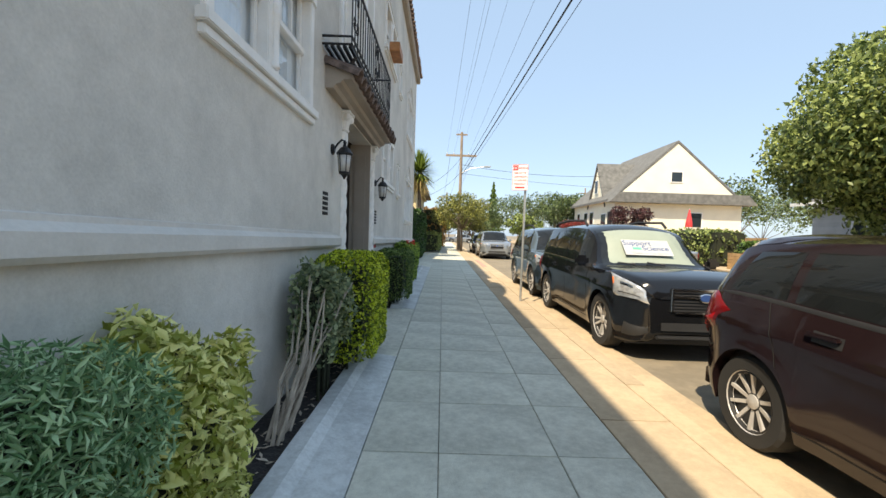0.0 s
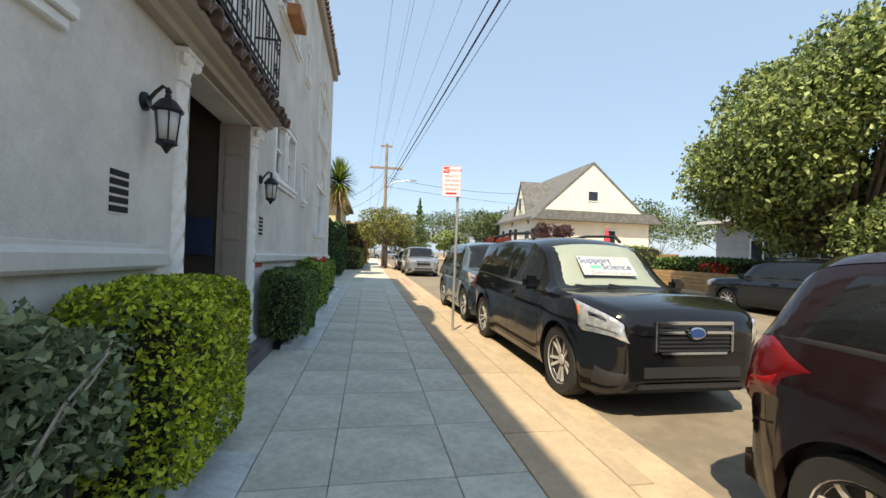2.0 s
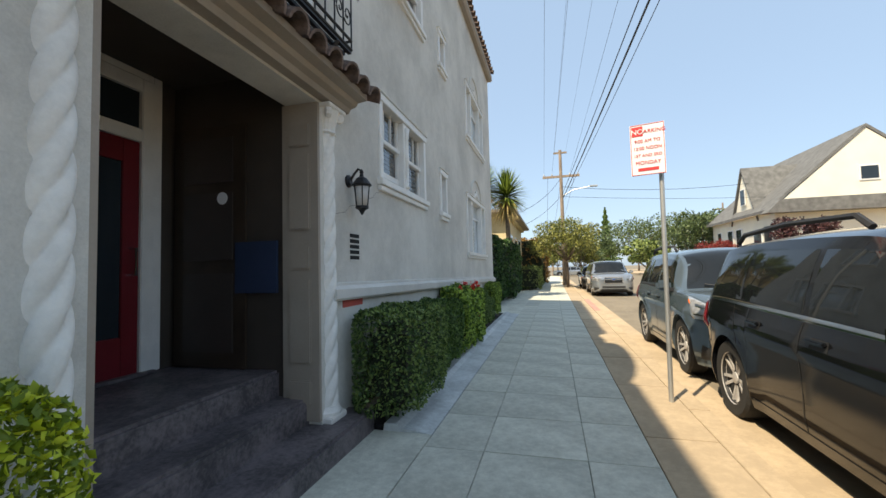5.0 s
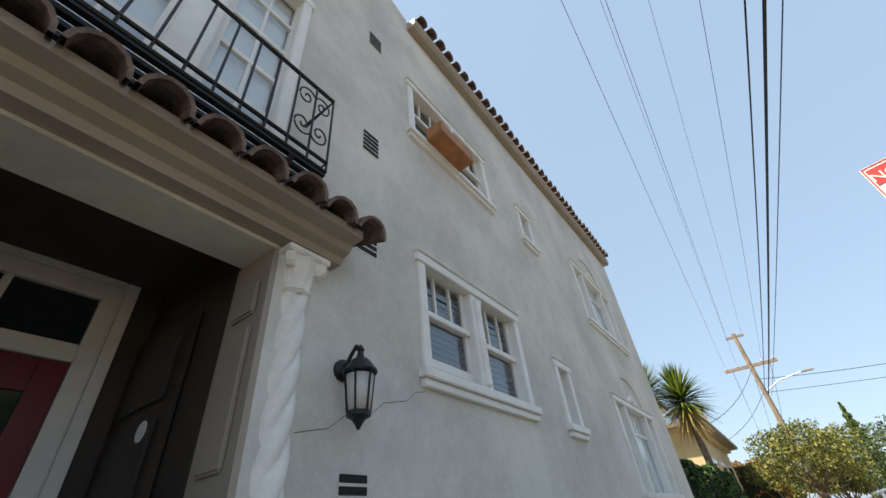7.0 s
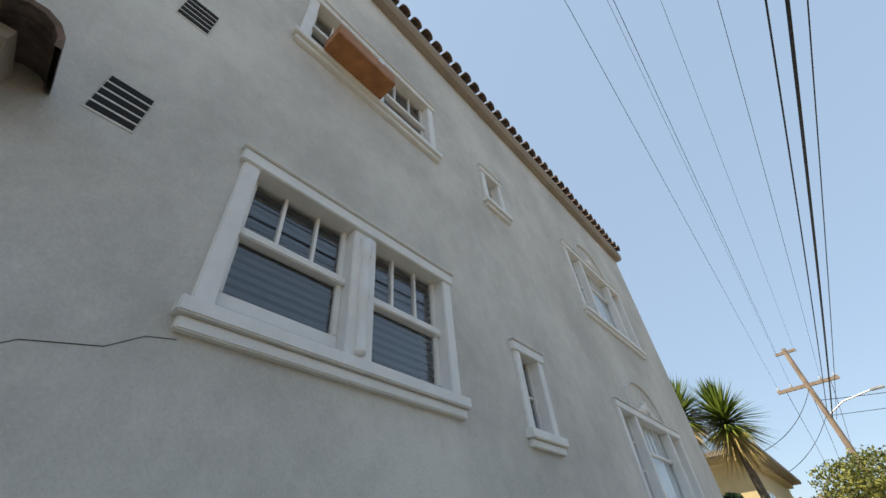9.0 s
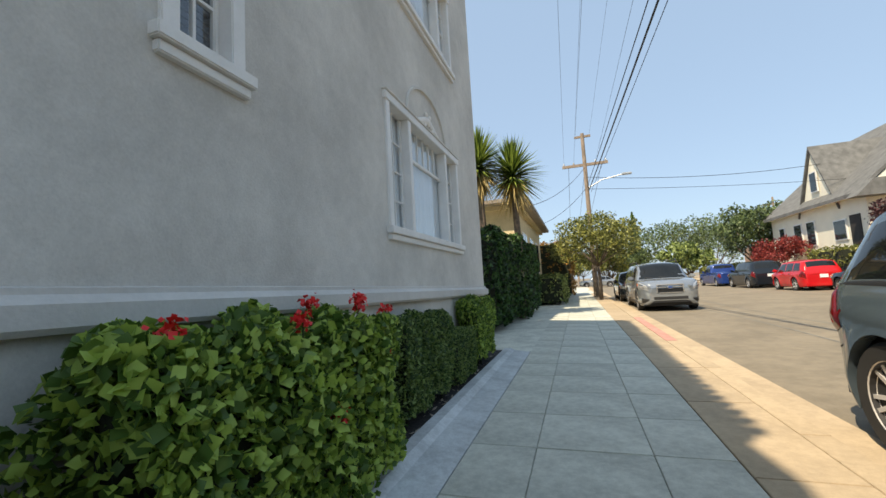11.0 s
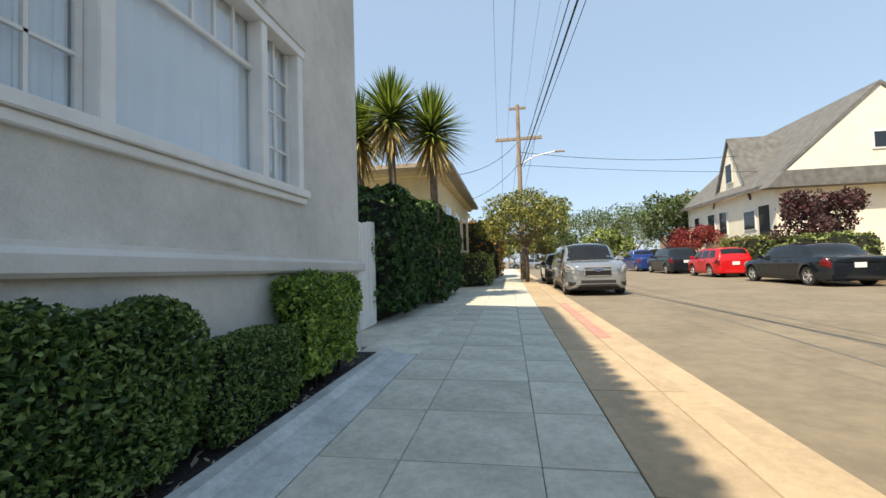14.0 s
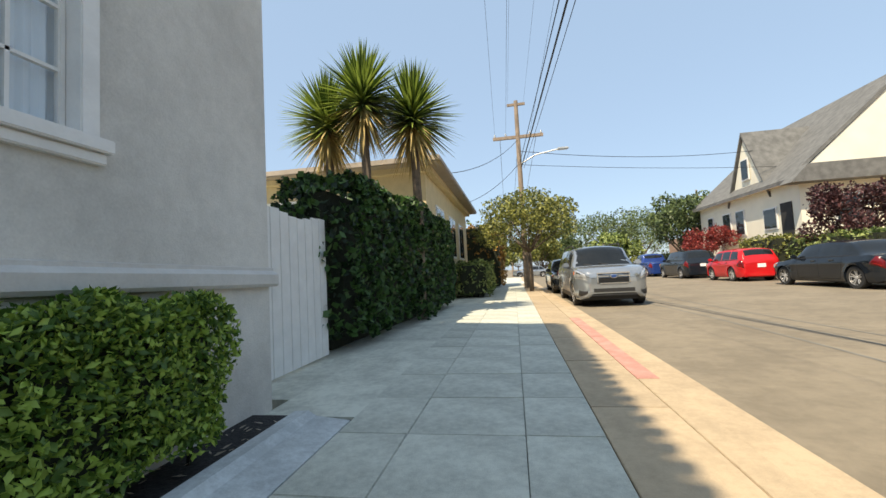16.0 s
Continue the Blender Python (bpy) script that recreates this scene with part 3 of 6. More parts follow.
# ---- vents, cable, crack
for y, z, n in ((2.93, 1.52, 5), (5.84, 1.5, 5), (5.89, 2.98, 5), (5.9, 3.95, 5), (5.93, 5.61, 5)):
    v = empty("wall_vent", WX, y, z)
    tagged(v, "slotted stucco wall vent, gap shade as dark strips", "vent", group="wall vents")
    for k in range(n):
        box("slat", -0.006, 0.004, -0.085, 0.085, -0.11 + k * 0.048, -0.098 + k * 0.048, STUCCO_LOW, v, m=None)
        # solid strip, slightly proud; the gap's shade is its near-black colour
        box("slot_shade", -0.01, 0.007, -0.08, 0.08, -0.096 + k * 0.048, -0.064 + k * 0.048, VENT, v)
bm = bmesh.new()
pts = [(WX + 0.0015, 6.4 - 0.09 * k, 2.1 - 0.035 * k + 0.018 * math.sin(k * 2.1)) for k in range(11)]
for p, q in zip(pts, pts[1:]):
    w = 0.0014
    bm.faces.new([bm.verts.new((p[0], p[1], p[2] - w)), bm.verts.new((q[0], q[1], q[2] - w)), bm.verts.new((q[0], q[1], q[2] + w)), bm.verts.new((p[0], p[1], p[2] + w))])
tagged(part("wall_crack", bm, VENT), "thin crack in the stucco below the window", "crack", kind="structure")

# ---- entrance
# darkened taupe: the deep recess's shade is put into the porch colour
PORCH = mat("shaded_porch_taupe", (0.055, 0.043, 0.034), 0.6, vary=0.15)
tagged(box("floor_porch", -2.6, -1.55, 3.3, 5.6, -0.1, 0.55, STEP), "dark grey painted porch floor", "floor", kind="structure")
steps = empty("porch_steps", -1.2, 4.5, 0)
tagged(steps, "worn dark grey painted entrance steps with scuffs", "steps", kind="structure")
for k, (xa, xb, zt, e) in enumerate(((-1.45, -0.82, 0.17, 0.34), (-1.6, -1.16, 0.36, 0.0), (-1.62, -1.42, 0.555, 0.0))):
    box("step", xa + 1.2, xb + 1.2, -0.88 - e, 0.88 + e, -0.05, zt, STEP, steps, bevel=0.02)
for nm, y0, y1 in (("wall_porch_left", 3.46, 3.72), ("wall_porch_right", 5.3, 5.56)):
    tagged(box(nm, -2.5, WX - THICK, y0, y1, 0, 3.0, PORCH), "taupe porch side wall, recess shade in its colour", "wall", kind="structure")
tagged(box("ceiling_porch", -2.5, WX - THICK, 3.3, 5.6, 2.9, 2.98, PORCH), "taupe porch ceiling, recess shade in its colour", "ceiling", kind="structure")
tagged(box("wall_porch_back", -2.6, -2.45, 3.3, 5.6, 0.5, 2.9, PORCH), "porch back wall, recess shade in its colour", "wall", kind="structure")
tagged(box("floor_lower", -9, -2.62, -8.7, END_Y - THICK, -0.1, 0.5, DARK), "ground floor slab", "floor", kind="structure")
# panelled jambs
for sg, yj in ((1, 3.72), (-1, 5.3)):
    jamb = empty("jamb_panel", -1.2, yj, 0.2)
    tagged(jamb, "taupe panelled entrance jamb with square rosettes", "jamb", kind="structure")
    ya, yb = sorted((0, sg * 0.03))
    box("panel_frame", -0.16, 0.15, ya, yb, 0.0, 2.4, TAUPE, jamb)
    for za, zb in ((0.12, 0.3), (0.42, 1.05), (1.12, 1.3), (1.42, 2.0), (2.06, 2.24)):
        y2, y3 = sorted((sg * 0.028, sg * 0.048))
        box("panel", -0.1, 0.09, y2, y3, za, zb, TAUPE, jamb, bevel=0.012)
# doors
d = empty("door_1", -2.44, 4.55, 0.56)
tagged(d, "dark red door with glass in a white frame, closed", "door", kind="structure")
for ya, yb, za, zb in ((-0.52, -0.42, 0, 2.28), (0.42, 0.52, 0, 2.28), (-0.419, 0.419, 1.78, 1.88), (-0.419, 0.419, 2.18, 2.28)):
    box("door_frame", 0, 0.05, ya, yb, za, zb, TRIM, d, bevel=0.006)
box("casing", -0.002, 0.03, -0.6, -0.523, 0, 2.36, TRIM, d, bevel=0.006)
box("casing", -0.002, 0.03, 0.523, 0.6, 0, 2.36, TRIM, d, bevel=0.006)
box("casing", -0.002, 0.033, -0.522, 0.522, 2.283, 2.36, TRIM, d, bevel=0.006)
for ya, yb, za, zb in ((-0.415, -0.29, 0.01, 1.775), (0.29, 0.415, 0.01, 1.775), (-0.289, 0.289, 0.01, 0.3), (-0.289, 0.289, 1.6, 1.775)):
    box("leaf_rail", -0.005, 0.03, ya, yb, za, zb, RED_DOOR, d, "dark red painted door rail", bevel=0.004)
box("pane", 0.0, 0.012, -0.289, 0.289, 0.3, 1.6, GLASS, d)
for ya, yb in ((-0.417, -0.02), (0.02, 0.417)):
    box("transom_pane", 0.0, 0.015, ya, yb, 1.883, 2.177, GLASS, d)
box("transom_bar", 0.0, 0.04, -0.019, 0.019, 1.883, 2.177, TRIM, d)
box("threshold", 0.0, 0.09, -0.52, 0.52, -0.005, 0.02, STEP, d, bevel=0.004)
bm = bmesh.new()
tube(bm, [(0.03, 0.35, 0.75), (0.09, 0.35, 0.75), (0.09, 0.35, 0.95), (0.03, 0.35, 0.95)], 0.012)
part("handle", bm, CHROME, d, "steel pull handle")
d2 = empty("door_2", -2.0, 5.29, 0.56)
tagged(d2, "dark brown panelled side door in the porch", "door", kind="structure")
box("leaf", -0.4, 0.3, -0.03, -0.005, 0, 1.95, mat("dark_brown_wood", (0.04, 0.027, 0.018), 0.45, vary=0.3, scale=5), d2)
for za, zb in ((0.12, 0.75), (0.85, 1.4), (1.48, 1.85)):
    box("panel", -0.3, 0.2, -0.045, -0.03, za, zb, mat("brown_panel", (0.045, 0.035, 0.03), 0.5), d2, bevel=0.008)
bm = bmesh.new()
lathe(bm, [(0.05, 0), (0.05, 0.004)], 16, pose(0.1, -0.046, 1.35, 90, 0, 0))
part("sticker", bm, WHITE, d2, "round white sticker")
tagged(box("mailbox_panel", -1.78, -1.4, 5.245, 5.27, 1.15, 1.55, mat("navy_panel", (0.02, 0.035, 0.075), 0.5)), "dark blue notice panel on the porch wall", "panel")
# hood
hood = empty("entrance_hood", -1.0, 4.35, 2.5)
tagged(hood, "taupe moulded entrance hood topped with clay barrel tiles", "porch roof", kind="structure")
bm = bmesh.new()
prism(bm, [(-0.12, 0.12), (0.03, 0.12), (0.05, 0.155), (0.10, 0.17), (0.12, 0.2), (0.20, 0.21), (0.20, 0.26), (-0.12, 0.36)], "y", -1.5, 1.27)
part("cornice", bm, TAUPE, hood)
HT = barrel(0.42, 0.1)
for k in range(14):
    ob = new("tile", HT)
    ob.parent = hood
    ob.matrix_basis = pose(0.27 + rnd.uniform(-0.01, 0.01), -1.45 + k * 0.21, 0.22, 0, 20, rnd.uniform(-3, 3))
# twisted columns
for cy in (3.6, 5.42):
    col = empty("twisted_column", -1.08, cy, 0.17)
    tagged(col, "white plaster barley-twist column with carved capital", "column", group="entrance columns")
    bm = bmesh.new()
    H = 2.11
    n = 130
    prof = [(0.082 * (1 - 0.12 * k / n), 0.1 + H * k / n) for k in range(n + 1)]
    lathe(bm, prof, 40, None, lambda a, z: 0.74 + 0.34 * abs(math.sin((a * 4 - z * 34) / 2)) ** 0.55)
    part("shaft", bm, PLASTER, col, smooth=True)
    bm = bmesh.new()
    add_box(bm, -0.11, 0.11, -0.11, 0.11, 0, 0.05, 0.008)
    lathe(bm, [(0.105, 0.05), (0.112, 0.07), (0.1, 0.085), (0.09, 0.11)], 20)
    part("base", bm, PLASTER, col)
    bm = bmesh.new()
    z0 = H + 0.1
    lathe(bm, [(0.075, z0), (0.092, z0 + 0.015), (0.078, z0 + 0.035), (0.085, z0 + 0.08), (0.11, z0 + 0.16), (0.12, z0 + 0.19)], 20, None, lambda a, z: 1 + 0.08 * math.cos(a * 8))
    for k in range(4):
        a = math.pi / 4 + k * math.pi / 2
        lathe(bm, [(0.042, -0.02), (0.045, 0), (0.042, 0.02), (0.015, 0.03)], 10, pose(0.115 * math.cos(a), 0.115 * math.sin(a), z0 + 0.16, 90, 0, math.degrees(a)))
    add_box(bm, -0.125, 0.125, -0.125, 0.125, z0 + 0.19, z0 + 0.225, 0.006)
    part("capital", bm, PLASTER, col)


def wall_lantern(y, z):
    L = empty("wall_lantern", WX, y, z)
    tagged(L, "black iron wall lantern with frosted glass", "lamp", group="entrance lanterns")
    bm = bmesh.new()
    lathe(bm, [(0.055, 0), (0.055, 0.015), (0.03, 0.03)], 14, pose(0, 0, 0.1, 0, 90, 0))
    tube(bm, [(0.02, 0, 0.1), (0.06, 0, 0.16), (0.1, 0, 0.2), (0.13, 0, 0.18), (0.13, 0, 0.14)], 0.011)
    part("bracket", bm, IRON, L)
    bm = bmesh.new()
    lathe(bm, [(0.082, 0.02), (0.085, 0.03), (0.045, 0.085), (0.02, 0.1), (0.014, 0.13), (0.02, 0.14), (0.006, 0.165)], 14, pose(0.13, 0, 0.03))
    part("cap", bm, IRON, L)
    bm = bmesh.new()
    lathe(bm, [(0.05, -0.13), (0.068, 0.04)], 14, pose(0.13, 0, 0))
    part("glass", bm, LANTERN, L, smooth=True)
    bm = bmesh.new()
    lathe(bm, [(0.006, -0.2), (0.014, -0.185), (0.03, -0.16), (0.056, -0.145), (0.056, -0.125)], 14, pose(0.13, 0, 0))
    for k in range(6):
        a = k * math.pi / 3
        tube(bm, [(0.13 + 0.053 * math.cos(a), 0.053 * math.sin(a), -0.13), (0.13 + 0.071 * math.cos(a), 0.071 * math.sin(a), 0.05)], 0.005, 4)
    part("cage", bm, IRON, L)


wall_lantern(3.14, 2.0)
wall_lantern(5.74, 1.98)

# balcony
balc = empty("balcony", WX, 4.1, 2.95)
tagged(balc, "black wrought-iron balcony with scroll panels", "balcony")
Y0, Y1, BX = -1.35, 1.22, 0.27
bm = bmesh.new()
for k in range(5):
    add_box(bm, 0.02 + k * 0.055, 0.05 + k * 0.055, Y0, Y1, 0, 0.025)
part("floor_slats", bm, IRON, balc)
bm = bmesh.new()
for z in (0.03, 0.1, 0.66):
    tube(bm, [(0, Y0, z), (BX, Y0, z), (BX, Y1, z), (0, Y1, z)], 0.014 if z > 0.5 else 0.012)
part("rail", bm, IRON, balc)
k = 0
yy = Y0
while yy <= Y1 + 0.01:
    bm = bmesh.new()
    tube(bm, [(BX, yy, 0.03), (BX, yy, 0.66)], 0.007, 5)
    part("baluster", bm, IRON, balc)
    yy += 0.1224
for c in (Y0 + 0.13, -0.07, Y1 - 0.13):
    for sz in (-1, 1):
        for sy in (-1, 1):
            bm = bmesh.new()
            pts = []
            for q in range(22):
                a = q * 0.42
                r = 0.012 + 0.0042 * q
                pts.append((BX + 0.008, c + sy * (0.055 + r * math.cos(a) * 0.62), 0.38 + sz * (0.12 + r * math.sin(a) * 0.8)))
            tube(bm, pts, 0.006, 4)
            part("scroll", bm, IRON, balc)
for y in (Y0 + 0.2, 0, Y1 - 0.2):
    bm = bmesh.new()
    tube(bm, [(0, y, -0.28), (0.1, y, -0.22), (BX, y, 0.0)], 0.016)
    part("bracket", bm, IRON, balc)
# french windows behind the balcony
fd = empty("door_3", WX, 4.25, 3.12)
tagged(fd, "white french balcony doors with small panes", "door", kind="structure")
for c in (-0.66, 0.0, 0.66):
    for ya, yb in ((c - 0.24, c - 0.19), (c + 0.19, c + 0.24)):
        box("stile", -0.1, -0.05, ya, yb, 0, 1.9, TRIM, fd)
    for k in range(6):
        box("glazing_bar", -0.09, -0.06, c - 0.2, c + 0.2, 0.02 + k * 0.37, 0.06 + k * 0.37, TRIM, fd)
    box("glazing_bar", -0.09, -0.065, c - 0.01, c + 0.01, 0, 1.9, TRIM, fd)
    p = mesh_ob("pane", [(-0.078, c - 0.19, 0), (-0.078, c + 0.19, 0), (-0.078, c + 0.19, 1.9), (-0.078, c - 0.19, 1.9)], [(0, 1, 2, 3)], PANE, fd)
    p.visible_shadow = False
for c in (-0.33, 0.33):
    box("post", -0.1, 0.03, c - 0.09, c + 0.09, 0, 1.9, TRIM, fd, bevel=0.008)
for c in (-0.895, 0.895):
    box("post", -0.1, 0.03, c - 0.04, c + 0.04, 0, 1.93, TRIM, fd, bevel=0.008)
box("lintel", -0.1, 0.035, -0.95, 0.95, 1.88, 1.98, TRIM, fd, bevel=0.008)
box("curtain", -0.13, -0.12, -0.85, 0.85, 0, 1.9, CURTAIN, fd)
# window box on the upper window
wb = empty("window_box", WX, 6.9, 4.64)
tagged(wb, "orange wooden planter box hung under the upper window", "planter")
for nm, b6 in (("bottom", (0.06, 0.25, -0.29, 0.29, 0.0, 0.02)), ("front", (0.23, 0.25, -0.29, 0.29, 0.02, 0.16)), ("back", (0.06, 0.08, -0.29, 0.29, 0.02, 0.16)), ("side", (0.08, 0.23, -0.29, -0.27, 0.02, 0.16)), ("side", (0.08, 0.23, 0.27, 0.29, 0.02, 0.16))):
    box(nm, *b6, WOODBOX, wb, bevel=0.004)
box("soil", 0.08, 0.23, -0.27, 0.27, 0.08, 0.13, SOIL, wb)

# ---------------------------------------------------------------- planter
tagged(box("planter_soil", WX, -0.72, -8, 3.0, -0.03, 0.03, SOIL), "black mulch planting strip with litter", "soil", kind="structure")
tagged(box("planter_soil_far", WX, -0.72, 5.75, 14.1, -0.03, 0.03, SOIL), "black mulch planting strip with litter", "soil", kind="structure")
for y0, y1 in ((-8, 3.1), (5.7, 14.1)):
    bm = bmesh.new()
    prism(bm, [(-0.75, -0.05), (-0.73, 0.06), (-0.63, 0.065), (-0.57, 0.03), (-0.33, 0.002), (-0.33, -0.05)], "y", y0, y1)
    tagged(part("planter_kerb", bm, STRIP), "blue-grey painted concrete planter kerb", "kerb", kind="structure")
tagged(box("entry_slab", -0.83, -0.33, 3.1, 5.7, -0.05, 0.003, CONC), "grey concrete slab before the entrance steps", "slab", kind="structure")
bm = bmesh.new()
g = np.random.default_rng(3)
for k in range(520):
    x, y = g.uniform(-1.03, -0.75), (g.uniform(-2, 2.9) if k % 2 else g.uniform(6, 14))
    s = g.uniform(0.012, 0.04)
    a = g.uniform(0, 6.3)
    p = Vector((x, y, 0.034 + g.uniform(0, 0.01)))
    u, w = Vector((math.cos(a), math.sin(a), 0.3)) * s, Vector((-math.sin(a), math.cos(a), 0.1)) * s * 0.4
    bm.faces.new([bm.verts.new(p - u), bm.verts.new(p + w), bm.verts.new(p + u), bm.verts.new(p - w)])
tagged(part("leaf_litter", bm, TWIG), "pale dry leaves scattered on the mulch", "leaves", kind="stuff")

# ---------------------------------------------------------------- planting along the wall
hedge("feathery_shrub", -1.04, -0.62, -0.75, 0.1, 0.05, 1.0, FERN, 22000, 0.045, "soft feathery blue-green shrub in the planting strip", 11, ratio=0.2, lump=0.09, depth=0.3)
hedge("variegated_shrub", -1.02, -0.66, 0.1, 0.72, 0.05, 0.92, VARIEG, 5200, 0.055, "yellow-green variegated shrub with pointed leaves", 12, ratio=0.4, lump=0.1, depth=0.2)
hedge("bright_hedge", -1.0, -0.45, 2.3, 3.4, 0.1, 1.08, HEDGE_Y, 12500, 0.034, "clipped bright yellow-green hedge beside the entrance", 13, lump=0.02, depth=0.06)
hedge("grey_shrub", -0.98, -0.62, 1.75, 2.35, 0.3, 1.02, GREYLEAF, 3600, 0.05, "thin grey-green shrub with bare lower stems", 14, lump=0.1, depth=0.3)
st = empty("bare_stems", -0.85, 1.7, 0.03)
tagged(st, "pale bare twisted shrub stems rising from mulch", "shrub")
for k in range(13):
    bm = bmesh.new()
    g = np.random.default_rng(40 + k)
    p = Vector((g.uniform(-0.05, 0.05), -0.35 + g.uniform(-0.1, 0.15), 0))
    pts = [tuple(p)]
    d0 = Vector((g.uniform(-0.02, 0.05), g.uniform(0.03, 0.14), 0.14))
    for q in range(6):
        p = p + d0 + Vector(g.uniform(-0.035, 0.035, 3))
        pts.append(tuple(p))
    tube(bm, pts, 0.013, 5, 0.004)
    part("stem", bm, TWIG, st)
hedge("dark_hedge", -1.0, -0.42, 5.54, 6.75, 0.1, 0.98, HEDGE_D, 11000, 0.034, "clipped dark green box hedge by the steps", 15, lump=0.03, depth=0.07)
hedge("green_hedge", -1.0, -0.55, 6.8, 8.1, 0.1, 0.92, HEDGE_M, 13000, 0.036, "trimmed mid-green hedge along the wall", 16, lump=0.05)
hedge("geranium_bush", -1.02, -0.55, 8.25, 9.9, 0.05, 1.0, GERAN, 14000, 0.05, "loose geranium bush with red flowers", 17, ratio=0.8, lump=0.09, depth=0.2)
hedge("small_leaf_hedge", -1.02, -0.76, 10.3, 11.62, 0.05, 0.88, HEDGE_D, 17000, 0.034, "shaggy small-leaved dark hedge", 18, lump=0.06, depth=0.14)
hedge("low_hedge", -1.0, -0.76, 11.64, 12.5, 0.03, 0.62, HEDGE_D, 7000, 0.03, "low dense dark green hedge", 19, lump=0.02, depth=0.05)
hedge("end_shrub", -1.02, -0.72, 12.45, 13.55, 0.08, 0.93, GERAN, 11000, 0.042, "glossy green shrub at the end of the strip", 20, lump=0.06, depth=0.16)
for x, y, z in ((-0.72, 8.5, 1.0), (-0.62, 9.0, 0.98), (-0.8, 9.3, 1.04), (-0.66, 9.5, 1.05), (-0.74, 9.65, 1.0), (-0.6, 9.7, 0.75), (-0.68, 9.85, 0.8), (-0.58, 9.2, 0.55), (-0.7, 9.92, 0.96), (-0.9, 8.9, 0.9)):
    fl = empty("geranium_flower", x, y, z - 0.1)
    tagged(fl, "red geranium flower head on a thin stem", "flower", group="geranium flowers")
    bm = bmesh.new()
    tube(bm, [(0, 0, -0.1), (0, 0, 0.1)], 0.003, 4)
    part("stalk", bm, HEDGE_M, fl)
    g = np.random.default_rng(int(y * 100))
    leaves("petals", g.normal(0, 0.02, (40, 3)) + np.array([0, 0, 0.11]), 0.028, FLOWER, fl, seed=5, ratio=0.9)

# ---------------------------------------------------------------- vehicles
def smooth_curve(pts):
    """A monotone smooth curve through (x, value) pairs."""
    xs, ys = [p[0] for p in pts], [p[1] for p in pts]
    n = len(xs)
    sl = [(ys[i + 1] - ys[i]) / (xs[i + 1] - xs[i]) for i in range(n - 1)]
    tg = [sl[0]] + [0 if sl[i - 1] * sl[i] <= 0 else 2 * sl[i - 1] * sl[i] / (sl[i - 1] + sl[i]) for i in range(1, n - 1)] + [sl[-1]]

    def value(x):
        x = max(xs[0], min(xs[-1], x))
        i = 0
        while i < n - 2 and x > xs[i + 1]:
            i += 1
        h = xs[i + 1] - xs[i]
        t = (x - xs[i]) / h
        return (ys[i] * (1 + 2 * t) * (1 - t) ** 2 + h * tg[i] * t * (1 - t) ** 2 + ys[i + 1] * t * t * (3 - 2 * t) + h * tg[i + 1] * t * t * (t - 1))
    return value


